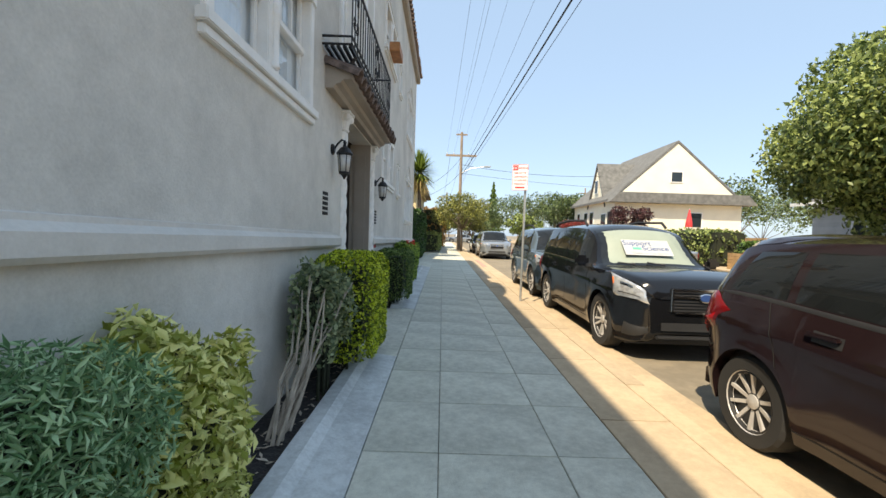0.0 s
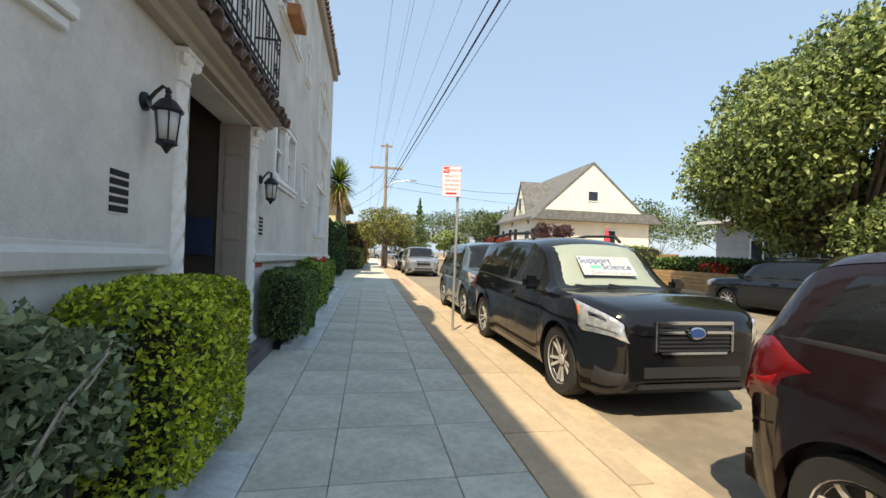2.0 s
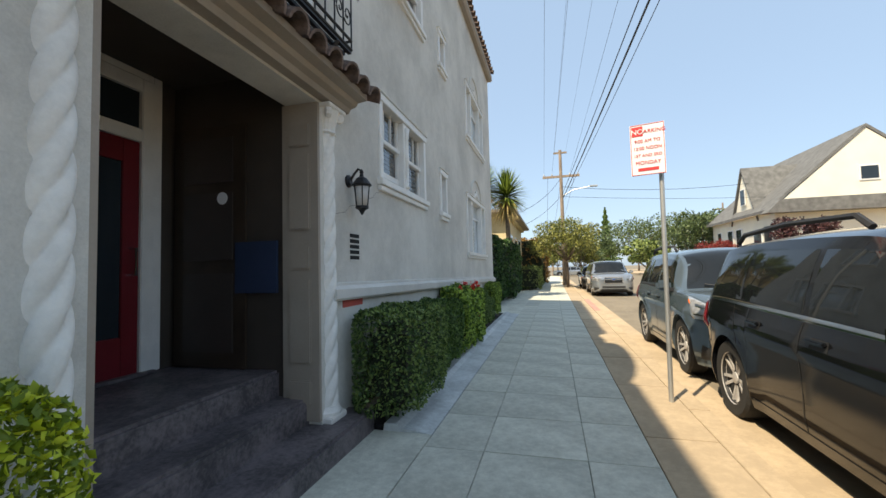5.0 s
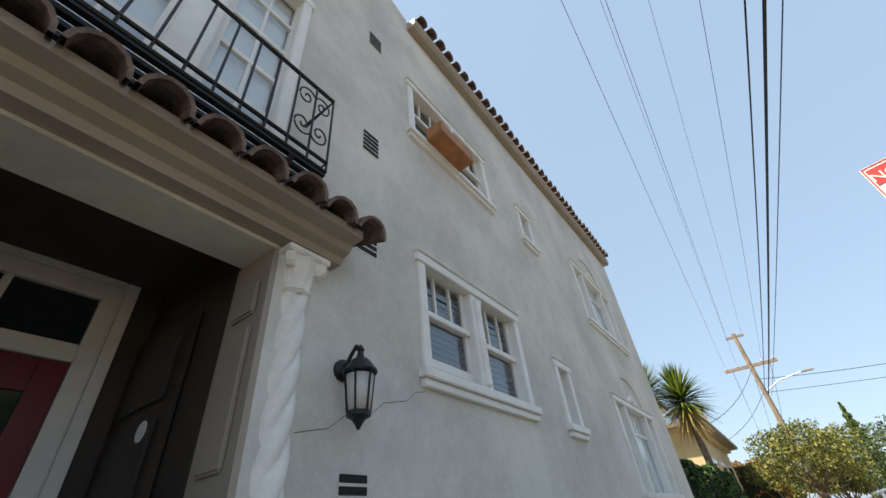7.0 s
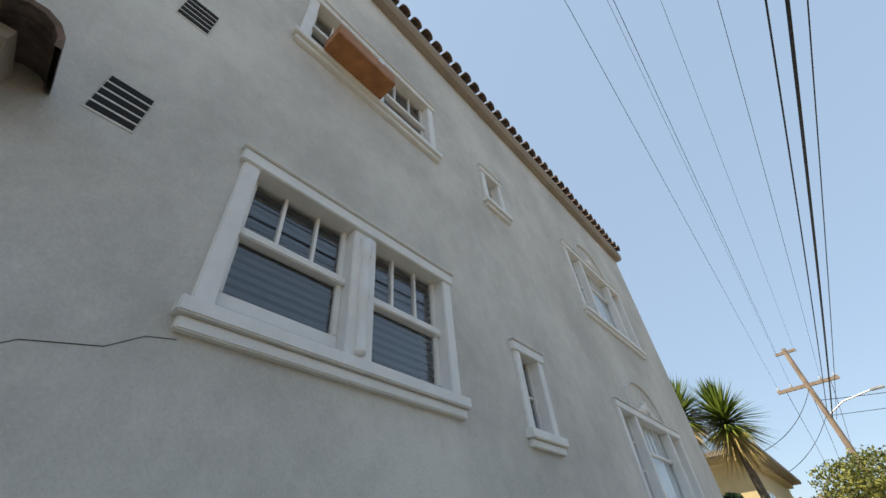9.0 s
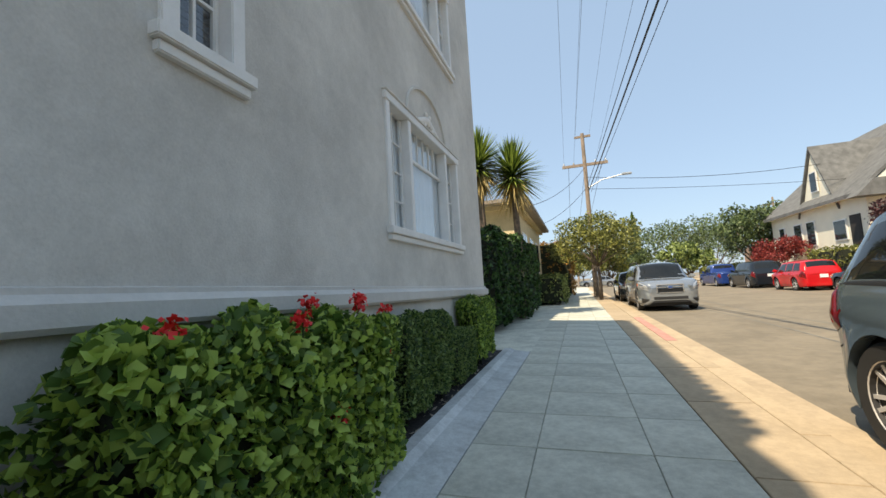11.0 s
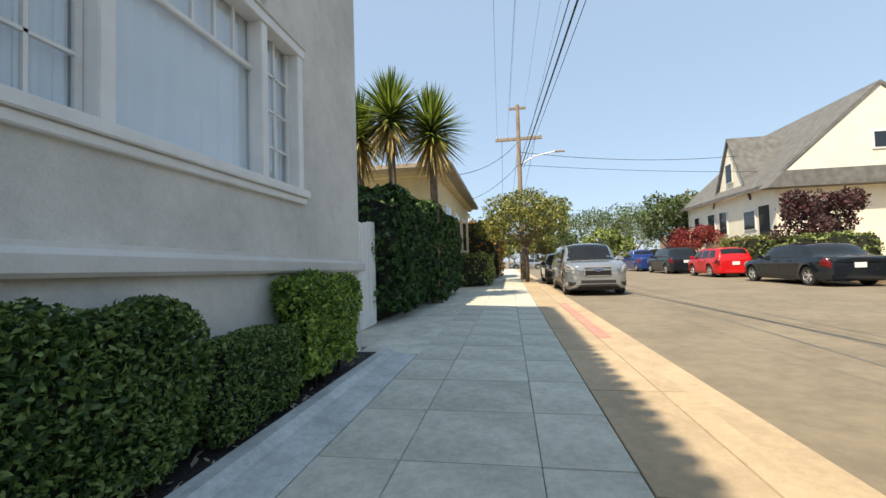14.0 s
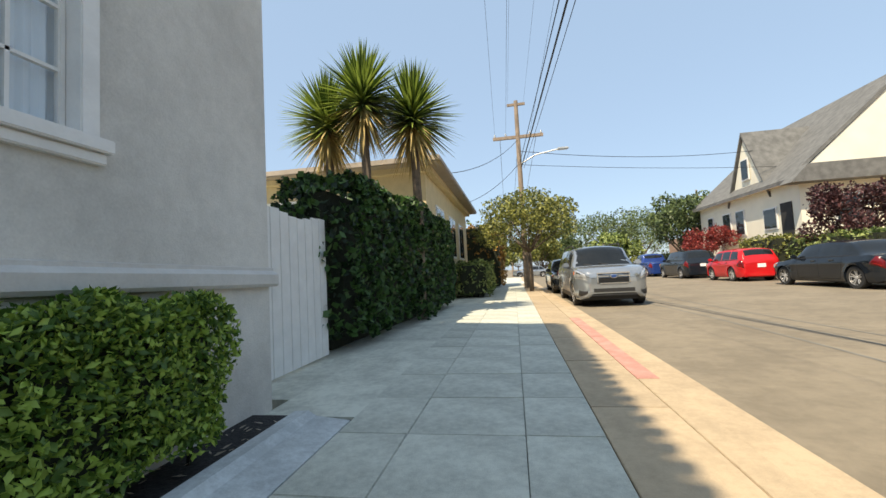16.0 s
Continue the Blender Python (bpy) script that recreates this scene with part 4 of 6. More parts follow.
def car(name, x, y, heading, L, W, H, paint, label, wheel_r=0.33, fw=0.85, rw=0.85, belt=0.6, hood_z=0.62, cowl=0.28, roof0=0.42, roof1=0.85, tail=0.98, deck=None, shade=False, rails=False, chrome_grille=False, z=ROAD_Z, cladding=False, spokes=5, rise=0.03, cuts=(0.34, 0.66), tail_lamp=(0.55, 0.94, 0.34), spoiler=False):
    """A parked car; local +y is its nose, origin under its middle."""
    c = tagged(empty(name, x, y, z, heading), label, "car", group="parked cars")
    hw = W / 2
    yf, yr = L / 2, -L / 2
    wf, wr = yf - fw, yr + rw
    hz, bz = H * hood_z, H * belt
    sill, ar = 0.2, wheel_r + 0.045
    ztop = H
    mid = (roof0 + roof1) / 2
    tops = [(0, hz * 0.74), (0.008, hz * 0.83), (0.03, hz * 0.9), (0.075, hz * 0.94), (cowl * 0.6, hz * 0.97), (cowl - 0.01, bz + 0.035), (roof0 - 0.03, H - 0.085), (roof0 + 0.04, H - 0.025), (mid, H), (roof1 - 0.06, H - 0.025), (roof1, H - 0.06)]
    if deck:
        tops += [(tail, deck * H + 0.01), (0.975, deck * H - 0.01), (1.0, deck * H - 0.06)]
    else:
        tops += [(tail - 0.005, bz + rise + 0.03), (1.0, bz - 0.12)]
    belts = [(0, hz * 0.69), (0.02, hz * 0.80), (0.07, hz * 0.875), (cowl * 0.6, hz * 0.925), (cowl, bz - 0.005), (0.6, bz + rise * 0.4), (0.9, bz + rise), (0.97, (deck * H - 0.03) if deck else bz + rise - 0.01), (1.0, bz - 0.16)]
    bottoms = [(0, sill + 0.15), (0.012, sill + 0.06), (0.04, sill + 0.01), (0.08, sill), (0.94, sill), (0.98, sill + 0.04), (1.0, sill + 0.12)]
    top_c, belt_c, bottom_c = smooth_curve(tops), smooth_curve(belts), smooth_curve(bottoms)
    RF, RR = 0.62, 0.42

    def half(yy):
        d = max(0.0, (yy - (yf - RF)) / RF)
        e = max(0.0, ((yr + RR) - yy) / RR)
        return hw * (1 - 0.40 * (1 - math.sqrt(max(0, 1 - d ** 2.4))) - 0.26 * (1 - math.sqrt(max(0, 1 - e ** 2.4))))

    def P(yy, v, side=1):
        """The skin: v 0 to 1 sill to belt, 1 to 2 belt to roof rail, 2 to 3 rail to centre line."""
        f = (yf - yy) / L
        zb, zt = belt_c(f), max(top_c(f), belt_c(f) + 0.012)
        z0 = bottom_c(f)
        for wy in (wr, wf):
            if abs(yy - wy) < ar:
                z0 = max(z0, wheel_r + math.sqrt(ar * ar - (yy - wy) ** 2))
        h2 = half(yy)

        def flank(zz):
            t = (zz - sill) / (zb - sill)
            xx = h2 * (1 - 0.06 * max(0, 1 - t / 0.4) ** 2 - 0.05 * max(0, (t - 0.74) / 0.26) ** 2)
            xx += 0.014 * math.exp(-((t - 0.76) / 0.05) ** 2) - 0.012 * math.exp(-((t - 0.42) / 0.16) ** 2)
            for wy in (wr, wf):
                q = math.hypot(yy - wy, zz - wheel_r) - ar
                xx += 0.022 * math.exp(-(q / 0.09) ** 2)
            return xx
        if v <= 1:
            zz = z0 + (zb - z0) * max(v, 0)
            xx = flank(zz) - (0.09 if v < 0 else 0)
            return Vector((side * xx, yy, zz))
        h = zt - zb
        k = min(1, h / 0.4)
        xb = flank(zb)
        xr = xb - 0.05 - k * 0.115 * W * 0.58 * 1.0
        zr = zb + h * (0.6 + 0.27 * k)
        if v <= 2:
            t = v - 1
            xx, zz = xb + (xr - xb) * t + 0.022 * k * math.sin(math.pi * t), zb + (zr - zb) * t
        else:
            t = v - 2
            xx, zz = xr * (1 - t), zr + (zt - zr) * (1 - (1 - t) ** 2.4)
        fm = (f - mid) / 0.3
        bow = -0.11 * max(-1, min(1, fm)) * k * (1 - (xx / hw) ** 2)
        return Vector((side * xx, yy + bow, zz))

    ys = {yf, yr, *[yf - L * q for q in (cowl, roof0, roof1, tail)]}
    ys |= {yf - RF * (1 - math.cos(k * math.pi / 20)) for k in range(11)}
    ys |= {yr + RR * (1 - math.cos(k * math.pi / 16)) for k in range(9)}
    ys |= {yf - L * k / 40 for k in range(41)}
    for wy in (wr, wf):
        ys |= {wy + ar * 0.9995 * math.cos(k * math.pi / 14) for k in range(15)} | {wy - ar - 0.002, wy + ar + 0.002}
    ys = sorted(ys)
    ys = [q for i, q in enumerate(ys) if i == 0 or q - ys[i - 1] > 0.0015 or q == yf]
    vsamp = [-1, 0, 0.12, 0.25, 0.4, 0.55, 0.66, 0.74, 0.82, 0.9, 1, 1.1, 1.35, 1.65, 1.9, 2, 2.12, 2.35, 2.65, 3]
    ring = [(v, 1) for v in vsamp] + [(v, -1) for v in vsamp[-2::-1]]
    n = len(ring)
    vs = [P(q, v, sd) for q in ys for v, sd in ring]
    fs = [(i * n + k, i * n + k + 1, (i + 1) * n + k + 1, (i + 1) * n + k) for i in range(len(ys) - 1) for k in range(n - 1)]
    for base in (0, (len(ys) - 1) * n):
        m2 = n // 2
        fs += [(base + k, base + k + 1, base + n - 2 - k, base + n - 1 - k) for k in range(1, m2 - 1)]
        fs.append((base + m2 - 1, base + m2, base + m2 + 1))
    body = mesh_ob("body", vs, fs, paint, c)
    bm = bmesh.new()
    bm.from_mesh(body.data)
    bmesh.ops.recalc_face_normals(bm, faces=bm.faces)
    bm.to_mesh(body.data)
    bm.free()
    body.data.polygons.foreach_set("use_smooth", [True] * len(body.data.polygons))
    body.data.set_sharp_from_angle(angle=radians(40))

    def grid_patch(nm, fn, nu, nv, material, lab="", off=0.004, parent=c):
        """A thin sheet that lies on the skin, with a rim down to it."""
        pts = [[fn(i / nu, j / nv) for j in range(nv + 1)] for i in range(nu + 1)]
        cen = Vector((0, 0, bz * 0.75))
        out = []
        for i in range(nu + 1):
            for j in range(nv + 1):
                du = pts[min(i + 1, nu)][j] - pts[max(i - 1, 0)][j]
                dv = pts[i][min(j + 1, nv)] - pts[i][max(j - 1, 0)]
                nn = du.cross(dv).normalized()
                p = pts[i][j]
                ref = Vector((p.x, p.y - max(-L * 0.3, min(L * 0.3, p.y)), p.z - cen.z))
                if nn.dot(ref) < 0:
                    nn = -nn
                edge = i in (0, nu) or j in (0, nv)
                out.append(p + nn * (off * (0.1 if edge and off > 0.003 else 1)))
        w = nv + 1
        fc = [(i * w + j, i * w + j + 1, (i + 1) * w + j + 1, (i + 1) * w + j) for i in range(nu) for j in range(nv)]
        ob = mesh_ob(nm, out, fc, material, parent, lab, smooth=True)
        return ob

    def quad(q0, q1, q2, q3, side):
        """Skin points by the (y, v) corners: lower front, lower rear, upper rear, upper front."""
        def fn(u, w):
            yy = (q0[0] * (1 - u) + q1[0] * u) * (1 - w) + (q3[0] * (1 - u) + q2[0] * u) * w
            vv = (q0[1] * (1 - u) + q1[1] * u) * (1 - w) + (q3[1] * (1 - u) + q2[1] * u) * w
            return P(yy, vv, side)
        return fn

    yc, y0, y1, yt = yf - L * cowl, yf - L * roof0, yf - L * roof1, yf - L * tail

    def across(ya, yb, wide):
        return lambda u, w: P(ya + (yb - ya) * w, 3 - wide * abs(2 * u - 1), 1 if u >= 0.5 else -1)
    grid_patch("windscreen", across(yc - 0.03, y0 + 0.05, 0.93), 20, 8, CARGLASS)
    if shade:
        grid_patch("sunshade", across(yc - 0.07, y0 + 0.2, 0.82), 20, 8, SHADEM, "pale folding sunshade behind the windscreen", 0.012)
    grid_patch("rear_window", across(y1 - 0.06, yt + (0.12 if not deck else 0.04), 0.88), 16, 6, CARGLASS)
    wa, wb = yc - 0.26, (yt + 0.28 if not deck else yt + 0.16)
    c1, c2 = wa + (wb - wa) * cuts[0] - 0.08, wa + (wb - wa) * cuts[1] - 0.1
    for s in (-1, 1):
        up = 1.86
        for a, b, ra, rb in ((wa, c1 + 0.03, wa - 0.22, c1 + 0.03), (c1 - 0.03, c2 + 0.03, c1 - 0.03, c2 + 0.05), (c2 - 0.03, wb, c2 - 0.02, wb + 0.16)):
            grid_patch("side_window", quad((a, 1.09), (b, 1.09), (rb, up), (ra, up), s), 8, 5, CARGLASS)
        grid_patch("window_trim", quad((wa + 0.1, 1.0), (wb - 0.1, 1.0), (wb - 0.1, 1.07), (wa + 0.1, 1.07), s), 24, 2, CHROME if chrome_grille else BLACKP)
        for yy, lean in ((wa + 0.02, 0.0), (c1, 0.0), (c2 - 0.02, 0.12)):
            grid_patch("door_seam", quad((yy + 0.004, 0.1), (yy - 0.004, 0.1), (yy - 0.004 - lean, 0.99), (yy + 0.004 - lean, 0.99), s), 1, 16, VENT, "", 0.002)
        grid_patch("door_seam", quad((wa + 0.02, 0.1), (c2, 0.1), (c2, 0.112), (wa + 0.02, 0.112), s), 20, 1, VENT, "", 0.002)
        for yy in (c1 + 0.2, c2 + 0.28):
            p = P(yy, 0.86, s)
            grid_patch("handle_recess", quad((yy + 0.1, 0.82), (yy - 0.08, 0.82), (yy - 0.08, 0.9), (yy + 0.1, 0.9), s), 4, 4, BLACKP, "", 0.002)
            box("door_handle", -0.016, 0.02, -0.11, 0.09, -0.014, 0.016, paint, c, bevel=0.009, m=pose(p.x + s * 0.008, p.y, p.z + 0.01))
        p = P(wa + 0.02, 1.0, s)
        mi = box("mirror", 0.02, 0.22, -0.045, 0.06, 0, 0.15, paint, c, bevel=0.04, m=pose(p.x, p.y, p.z + 0.01, 0, 0, 0 if s > 0 else 180))
        box("mirror_foot", -0.03, 0.08, -0.03, 0.03, -0.01, 0.05, BLACKP, c, bevel=0.01, m=pose(p.x, p.y, p.z, 0, 0, 0 if s > 0 else 180))
        if cladding:
            grid_patch("sill_trim", quad((wf - ar - 0.01, 0.0), (wr + ar + 0.01, 0.0), (wr + ar + 0.01, 0.17), (wf - ar - 0.01, 0.17), s), 12, 3, BLACKP, "", 0.01)
        grid_patch("fuel_seam", quad((yt + 0.02 + 0.38, 0.55), (yt + 0.4 - 0.008, 0.55), (yt + 0.4 - 0.008, 0.56), (yt + 0.4, 0.56), s), 1, 1, VENT, "", 0.002)

    def at_slope(ya, yb, zz):
        """Where the windscreen's centre line has the given height."""
        q = max(zz, P(yc, 3).z)
        for k in range(60):
            p = P(yc + (y0 - yc) * k / 59, 3)
            if p.z >= q:
                return p.y
        return p.y
    zA, zB = bz + 0.06, ztop - 0.13

    def xw(zz):
        return P((y0 + y1) / 2, 2.0).x + 0.03
    # underbody
    box("underbody", -hw * 0.86, hw * 0.86, yr + 0.25, yf - 0.25, 0.17, bz - 0.12, BLACKP, c)
    # wheels
    for s in (-1, 1):
        for wy in (wf, wr):
            bm = bmesh.new()
            rot = pose(s * (hw - 0.115), wy, wheel_r, 0, 90 * s, 0)
            R = wheel_r
            lathe(bm, [(R * 0.66, -0.1), (R * 0.93, -0.105), (R, -0.08), (R, 0.08), (R * 0.94, 0.105), (R * 0.68, 0.1), (R * 0.66, 0.06)], 28, rot)
            ty = part("tyre", bm, TYRE, c, smooth=False)
            bm = bmesh.new()
            lathe(bm, [(R * 0.665, -0.09), (R * 0.67, 0.09), (R * 0.63, 0.095), (R * 0.6, 0.03), (R * 0.1, 0.02)], 28, rot)
            part("rim", bm, BLACKP, ty)
            bm = bmesh.new()
            for k in range(spokes):
                a = k * 360 / spokes
                sp = rot @ pose(0, 0, 0, 0, 0, a)
                for da in ((-1, 1) if spokes < 7 else (0,)):
                    w0, w1 = R * 0.09, R * 0.075
                    off = da * R * 0.085
                    p = [(R * 0.1, off * 0.4 - w0 / 2, 0.055), (R * 0.63, off * 1.5 - w1 / 2, 0.085), (R * 0.63, off * 1.5 + w1 / 2, 0.085), (R * 0.1, off * 0.4 + w0 / 2, 0.055)]
                    top = [bm.verts.new(sp @ Vector(v)) for v in p]
                    bot = [bm.verts.new(sp @ (Vector(v) - Vector((0, 0, 0.03)))) for v in p]
                    bm.faces.new(top)
                    for i in range(4):
                        bm.faces.new((top[i], top[(i + 1) % 4], bot[(i + 1) % 4], bot[i]))
            lathe(bm, [(R * 0.17, 0.03), (R * 0.16, 0.07), (R * 0.05, 0.078)], 14, rot)
            ring = [(R * 0.61, 0.06), (R * 0.665, 0.092), (R * 0.685, 0.1), (R * 0.69, 0.09)]
            for (r0, h0), (r1, h1) in zip(ring, ring[1:]):
                for k in range(28):
                    a, b = k * 2 * math.pi / 28, (k + 1) * 2 * math.pi / 28
                    bm.faces.new([bm.verts.new(rot @ Vector((r * math.cos(an), r * math.sin(an), h))) for r, an, h in ((r0, a, h0), (r0, b, h0), (r1, b, h1), (r1, a, h1))])
            part("spokes", bm, RIM, ty, "silver alloy spokes")
    # lamps
    for s in (-1, 1):
        hl = grid_patch("headlight", quad((yf - 0.015, 0.80), (yf - 0.36, 0.70), (yf - 0.56, 1.0), (yf - 0.06, 1.06), s), 10, 5, LAMPGLASS, "clear headlight with an amber corner", 0.02)
        grid_patch("indicator", quad((yf - 0.36, 0.80), (yf - 0.42, 0.79), (yf - 0.5, 0.96), (yf - 0.42, 0.97), s), 3, 3, AMBER, "amber indicator lens", 0.026, hl)
        grid_patch("lamp_bezel", quad((yf - 0.03, 0.83), (yf - 0.3, 0.75), (yf - 0.34, 0.81), (yf - 0.04, 0.87), s), 8, 2, BLACKP, "dark lower bezel", 0.024, hl)
        grid_patch("lamp_reflector", quad((yf - 0.1, 0.9), (yf - 0.3, 0.87), (yf - 0.36, 0.97), (yf - 0.12, 1.0), s), 6, 3, CHROME, "bright reflector", 0.023, hl)
        v0, v1, ln = tail_lamp
        tl = grid_patch("tail_light", quad((yr + ln, v0 + 0.12), (yr + 0.015, v0), (yr + 0.03, v1), (yr + ln * 0.5, v1 + 0.05), s), 10, 6, TAIL, "dark red tail light", 0.02)
        grid_patch("lens_band", quad((yr + ln * 0.8, v0 + 0.13), (yr + 0.04, v0 + 0.04), (yr + 0.04, v0 + 0.16), (yr + ln * 0.6, v0 + 0.2), s), 8, 3, TAIL_LENS, "clearer red lens band", 0.023, tl)
        grid_patch("fog_light", quad((yf - 0.02, 0.1), (yf - 0.26, 0.12), (yf - 0.22, 0.34), (yf - 0.02, 0.26), s), 6, 4, BLACKP, "", 0.008)
        grid_patch("bumper_seam", quad((wr - ar - 0.02, 0.5), (yr + 0.02, 0.42), (yr + 0.02, 0.435), (wr - ar - 0.02, 0.515), s), 8, 1, VENT, "", 0.002)
        grid_patch("hood_seam", quad((yf - 0.12, 1.2), (yc + 0.05, 1.2), (yc + 0.05, 1.24), (yf - 0.12, 1.24), s), 16, 1, VENT, "", 0.002)
    g0, g1 = hz * 0.56, hz * 0.79
    gr = box("grille", -hw * 0.42, hw * 0.42, yf - 0.1, yf + 0.008, g0, g1, BLACKP, c, bevel=0.02)
    for k in range(7):
        zz = g0 + (g1 - g0) * (k + 0.5) / 7
        box("grille_bar", -hw * 0.4, hw * 0.4, yf, yf + 0.02, zz - 0.006, zz + 0.006, BLACKP, gr)
    if chrome_grille:
        for za, zb, w in ((g1 - 0.01, g1 + 0.02, 0.44), (g0 - 0.015, g0 + 0.005, 0.38)):
            box("grille_trim", -hw * w, hw * w, yf - 0.05, yf + 0.03, za, zb, CHROME, gr, "chrome grille surround", bevel=0.01)
        for s in (-1, 1):
            box("grille_trim", s * hw * 0.425 - 0.012, s * hw * 0.425 + 0.012, yf - 0.06, yf + 0.026, g0, g1, CHROME, gr, bevel=0.008)
            box("grille_wing", s * hw * 0.28 - 0.14, s * hw * 0.28 + 0.14, yf - 0.02, yf + 0.028, (g0 + g1) / 2 + 0.03, (g0 + g1) / 2 + 0.06, CHROME, gr, bevel=0.008)
        bm = bmesh.new()
        lathe(bm, [(0.085, 0), (0.085, 0.015), (0.07, 0.02)], 24, pose(0, yf + 0.02, (g0 + g1) / 2 + 0.045, -90, 0, 0) @ Matrix.Diagonal((1, 0.6, 1, 1)))
        bd = part("badge", bm, CHROME, gr, "oval blue and chrome badge")
        bm = bmesh.new()
        lathe(bm, [(0.07, 0), (0.07, 0.004)], 24, pose(0, yf + 0.041, (g0 + g1) / 2 + 0.045, -90, 0, 0) @ Matrix.Diagonal((1, 0.55, 1, 1)))
        part("badge_field", bm, BLUEINK, gr)
    box("bumper_grille", -hw * 0.56, hw * 0.56, yf - 0.1, yf + 0.008, sill + 0.17, sill + 0.29, BLACKP, c, bevel=0.015)
    box("front_bumper_lip", -hw * 0.6, hw * 0.6, yf - 0.2, yf + 0.012, sill + 0.08, sill + 0.13, BLACKP, c, bevel=0.015)
    box("number_plate", -0.16, 0.16, yr - 0.016, yr + 0.05, hz * 0.66, hz * 0.66 + 0.16, WHITE, c)
    box("rear_bumper", -hw * 0.86, hw * 0.86, yr - 0.025, yr + 0.2, sill, sill + 0.2, paint if not cladding else BLACKP, c, bevel=0.04)
    for s in (-1, 1):
        bm = bmesh.new()
        tube(bm, [tuple(P(yc - 0.02 - 0.02 * q, 3 - abs(0.1 + 0.27 * s + 0.1 * q), 1 if 0.1 + 0.27 * s + 0.1 * q > 0 else -1) + Vector((0, 0.02, 0.02))) for q in range(4)], 0.01, 4)
        part("wiper", bm, BLACKP, c)
    if spoiler:
        grid_patch("roof_spoiler", across(y1 + 0.22, y1 - 0.06, 0.97), 16, 5, paint, "body-coloured roof spoiler lip", 0.035)
    if rails:
        for s in (-1, 1):
            bm = bmesh.new()
            xx = s * (xw(ztop) - 0.06)
            tube(bm, [(xx, y0 - 0.1, ztop - 0.06), (xx, y0 - 0.22, ztop + 0.02), (xx, (y0 + y1) / 2, ztop + 0.045), (xx, y1 + 0.25, ztop + 0.01), (xx, y1 + 0.12, ztop - 0.06)], 0.022, 6)
            part("roof_rail", bm, BLACKP, c)
    return c, dict(yf=yf, yc=yc, y0=y0, bz=bz, ztop=ztop, hw=hw, y1=y1, yr=yr, hz=hz, at=at_slope, zA=zA, zB=zB)


def paint(name, col, metal=0.0, rough=0.35):
    return mat(name, col, 0.09, metal, vary=0.06, scale=2)


P_BLACK = paint("black_car_paint", (0.007, 0.0075, 0.009))
P_MAROON = paint("dark_purple_car_paint", (0.016, 0.009, 0.010))
P_TEAL = paint("blue_grey_car_paint", (0.14, 0.185, 0.22), 0.5)
P_SILVER = paint("silver_car_paint", (0.34, 0.37, 0.40), 0.6)
P_NAVY = paint("dark_blue_car_paint", (0.012, 0.016, 0.022))
P_RED = paint("red_car_paint", (0.55, 0.015, 0.02), 0.0)
P_BLUE = paint("blue_car_paint", (0.02, 0.05, 0.2), 0.2)

sub, G = car("black_suv", 3.05, 5.62, 180, 4.28, 1.73, 1.66, P_BLACK, "black SUV with a sunshade sign behind the windscreen", wheel_r=0.345, fw=0.78, rw=0.78, belt=0.60, hood_z=0.645, cowl=0.25, roof0=0.445, roof1=0.9, tail=0.985, shade=True, rails=True, chrome_grille=True, cladding=False, rise=0.05, cuts=(0.36, 0.7))
# the printed card on the sunshade
zA, zB = G["zA"], G["zB"]
slope = math.degrees(math.atan2(zB - zA, G["at"](G["yc"], G["y0"], zA) - G["at"](G["yc"], G["y0"], zB)))
cz = zA + (zB - zA) * 0.42
cyy = G["at"](G["yc"], G["y0"], cz) + 0.03
card = box("sunshade_card", -0.32, 0.32, -0.14, 0.14, 0, 0.004, mat("printed_card", (0.44, 0.45, 0.45), 0.5), sub, "white card reading Support Science")
card.matrix_basis = pose(0.02, cyy, cz + 0.03, 0, 0, 180) @ pose(0, 0, 0, slope, 0, 0) @ Matrix.Diagonal((1.05, 1.05, 1, 1))


def words(name, text, size, material, parent, x, y, z):
    cu = bpy.data.curves.new(name, "FONT")
    cu.body, cu.size, cu.extrude, cu.align_x = text, size, 0.001, "CENTER"
    tmp = bpy.data.objects.new(name, cu)
    scene.collection.objects.link(tmp)
    dg = bpy.context.evaluated_depsgraph_get()
    me = bpy.data.meshes.new_from_object(tmp.evaluated_get(dg))
    bpy.data.objects.remove(tmp)
    me.materials.clear()
    me.materials.append(material)
    ob = new(name, me)
    ob.parent = parent
    ob.matrix_basis = pose(x, y, z)
    return ob


words("lettering", "Support", 0.12, BLUEINK, card, -0.12, 0.04, 0.006)
words("lettering", "Science", 0.12, BLUEINK, card, 0.11, -0.055, 0.006)
words("lettering", "Defend the Earth", 0.068, STEEL, card, 0.02, -0.125, 0.006)
box("print_patch", -0.2, -0.08, -0.04, 0.0, 0.004, 0.007, GREENINK, card)

car("maroon_hatchback", 3.08, 0.32, 180, 4.05, 1.72, 1.48, P_MAROON, "dark purple hatchback with multi-spoke wheels", wheel_r=0.31, fw=0.8, rw=0.62, belt=0.63, hood_z=0.66, cowl=0.2, roof0=0.38, roof1=0.915, tail=0.985, spokes=10, rise=0.09, cuts=(0.4, 0.76), tail_lamp=(0.6, 0.98, 0.42), spoiler=True)
car("blue_grey_suv", 3.14, 9.68, 180, 3.75, 1.84, 1.66, P_TEAL, "blue-grey SUV with silver five-spoke wheels", wheel_r=0.355, fw=0.75, rw=0.7, belt=0.62, hood_z=0.66, cowl=0.26, roof0=0.42, roof1=0.86, tail=0.985, rails=True, chrome_grille=False)
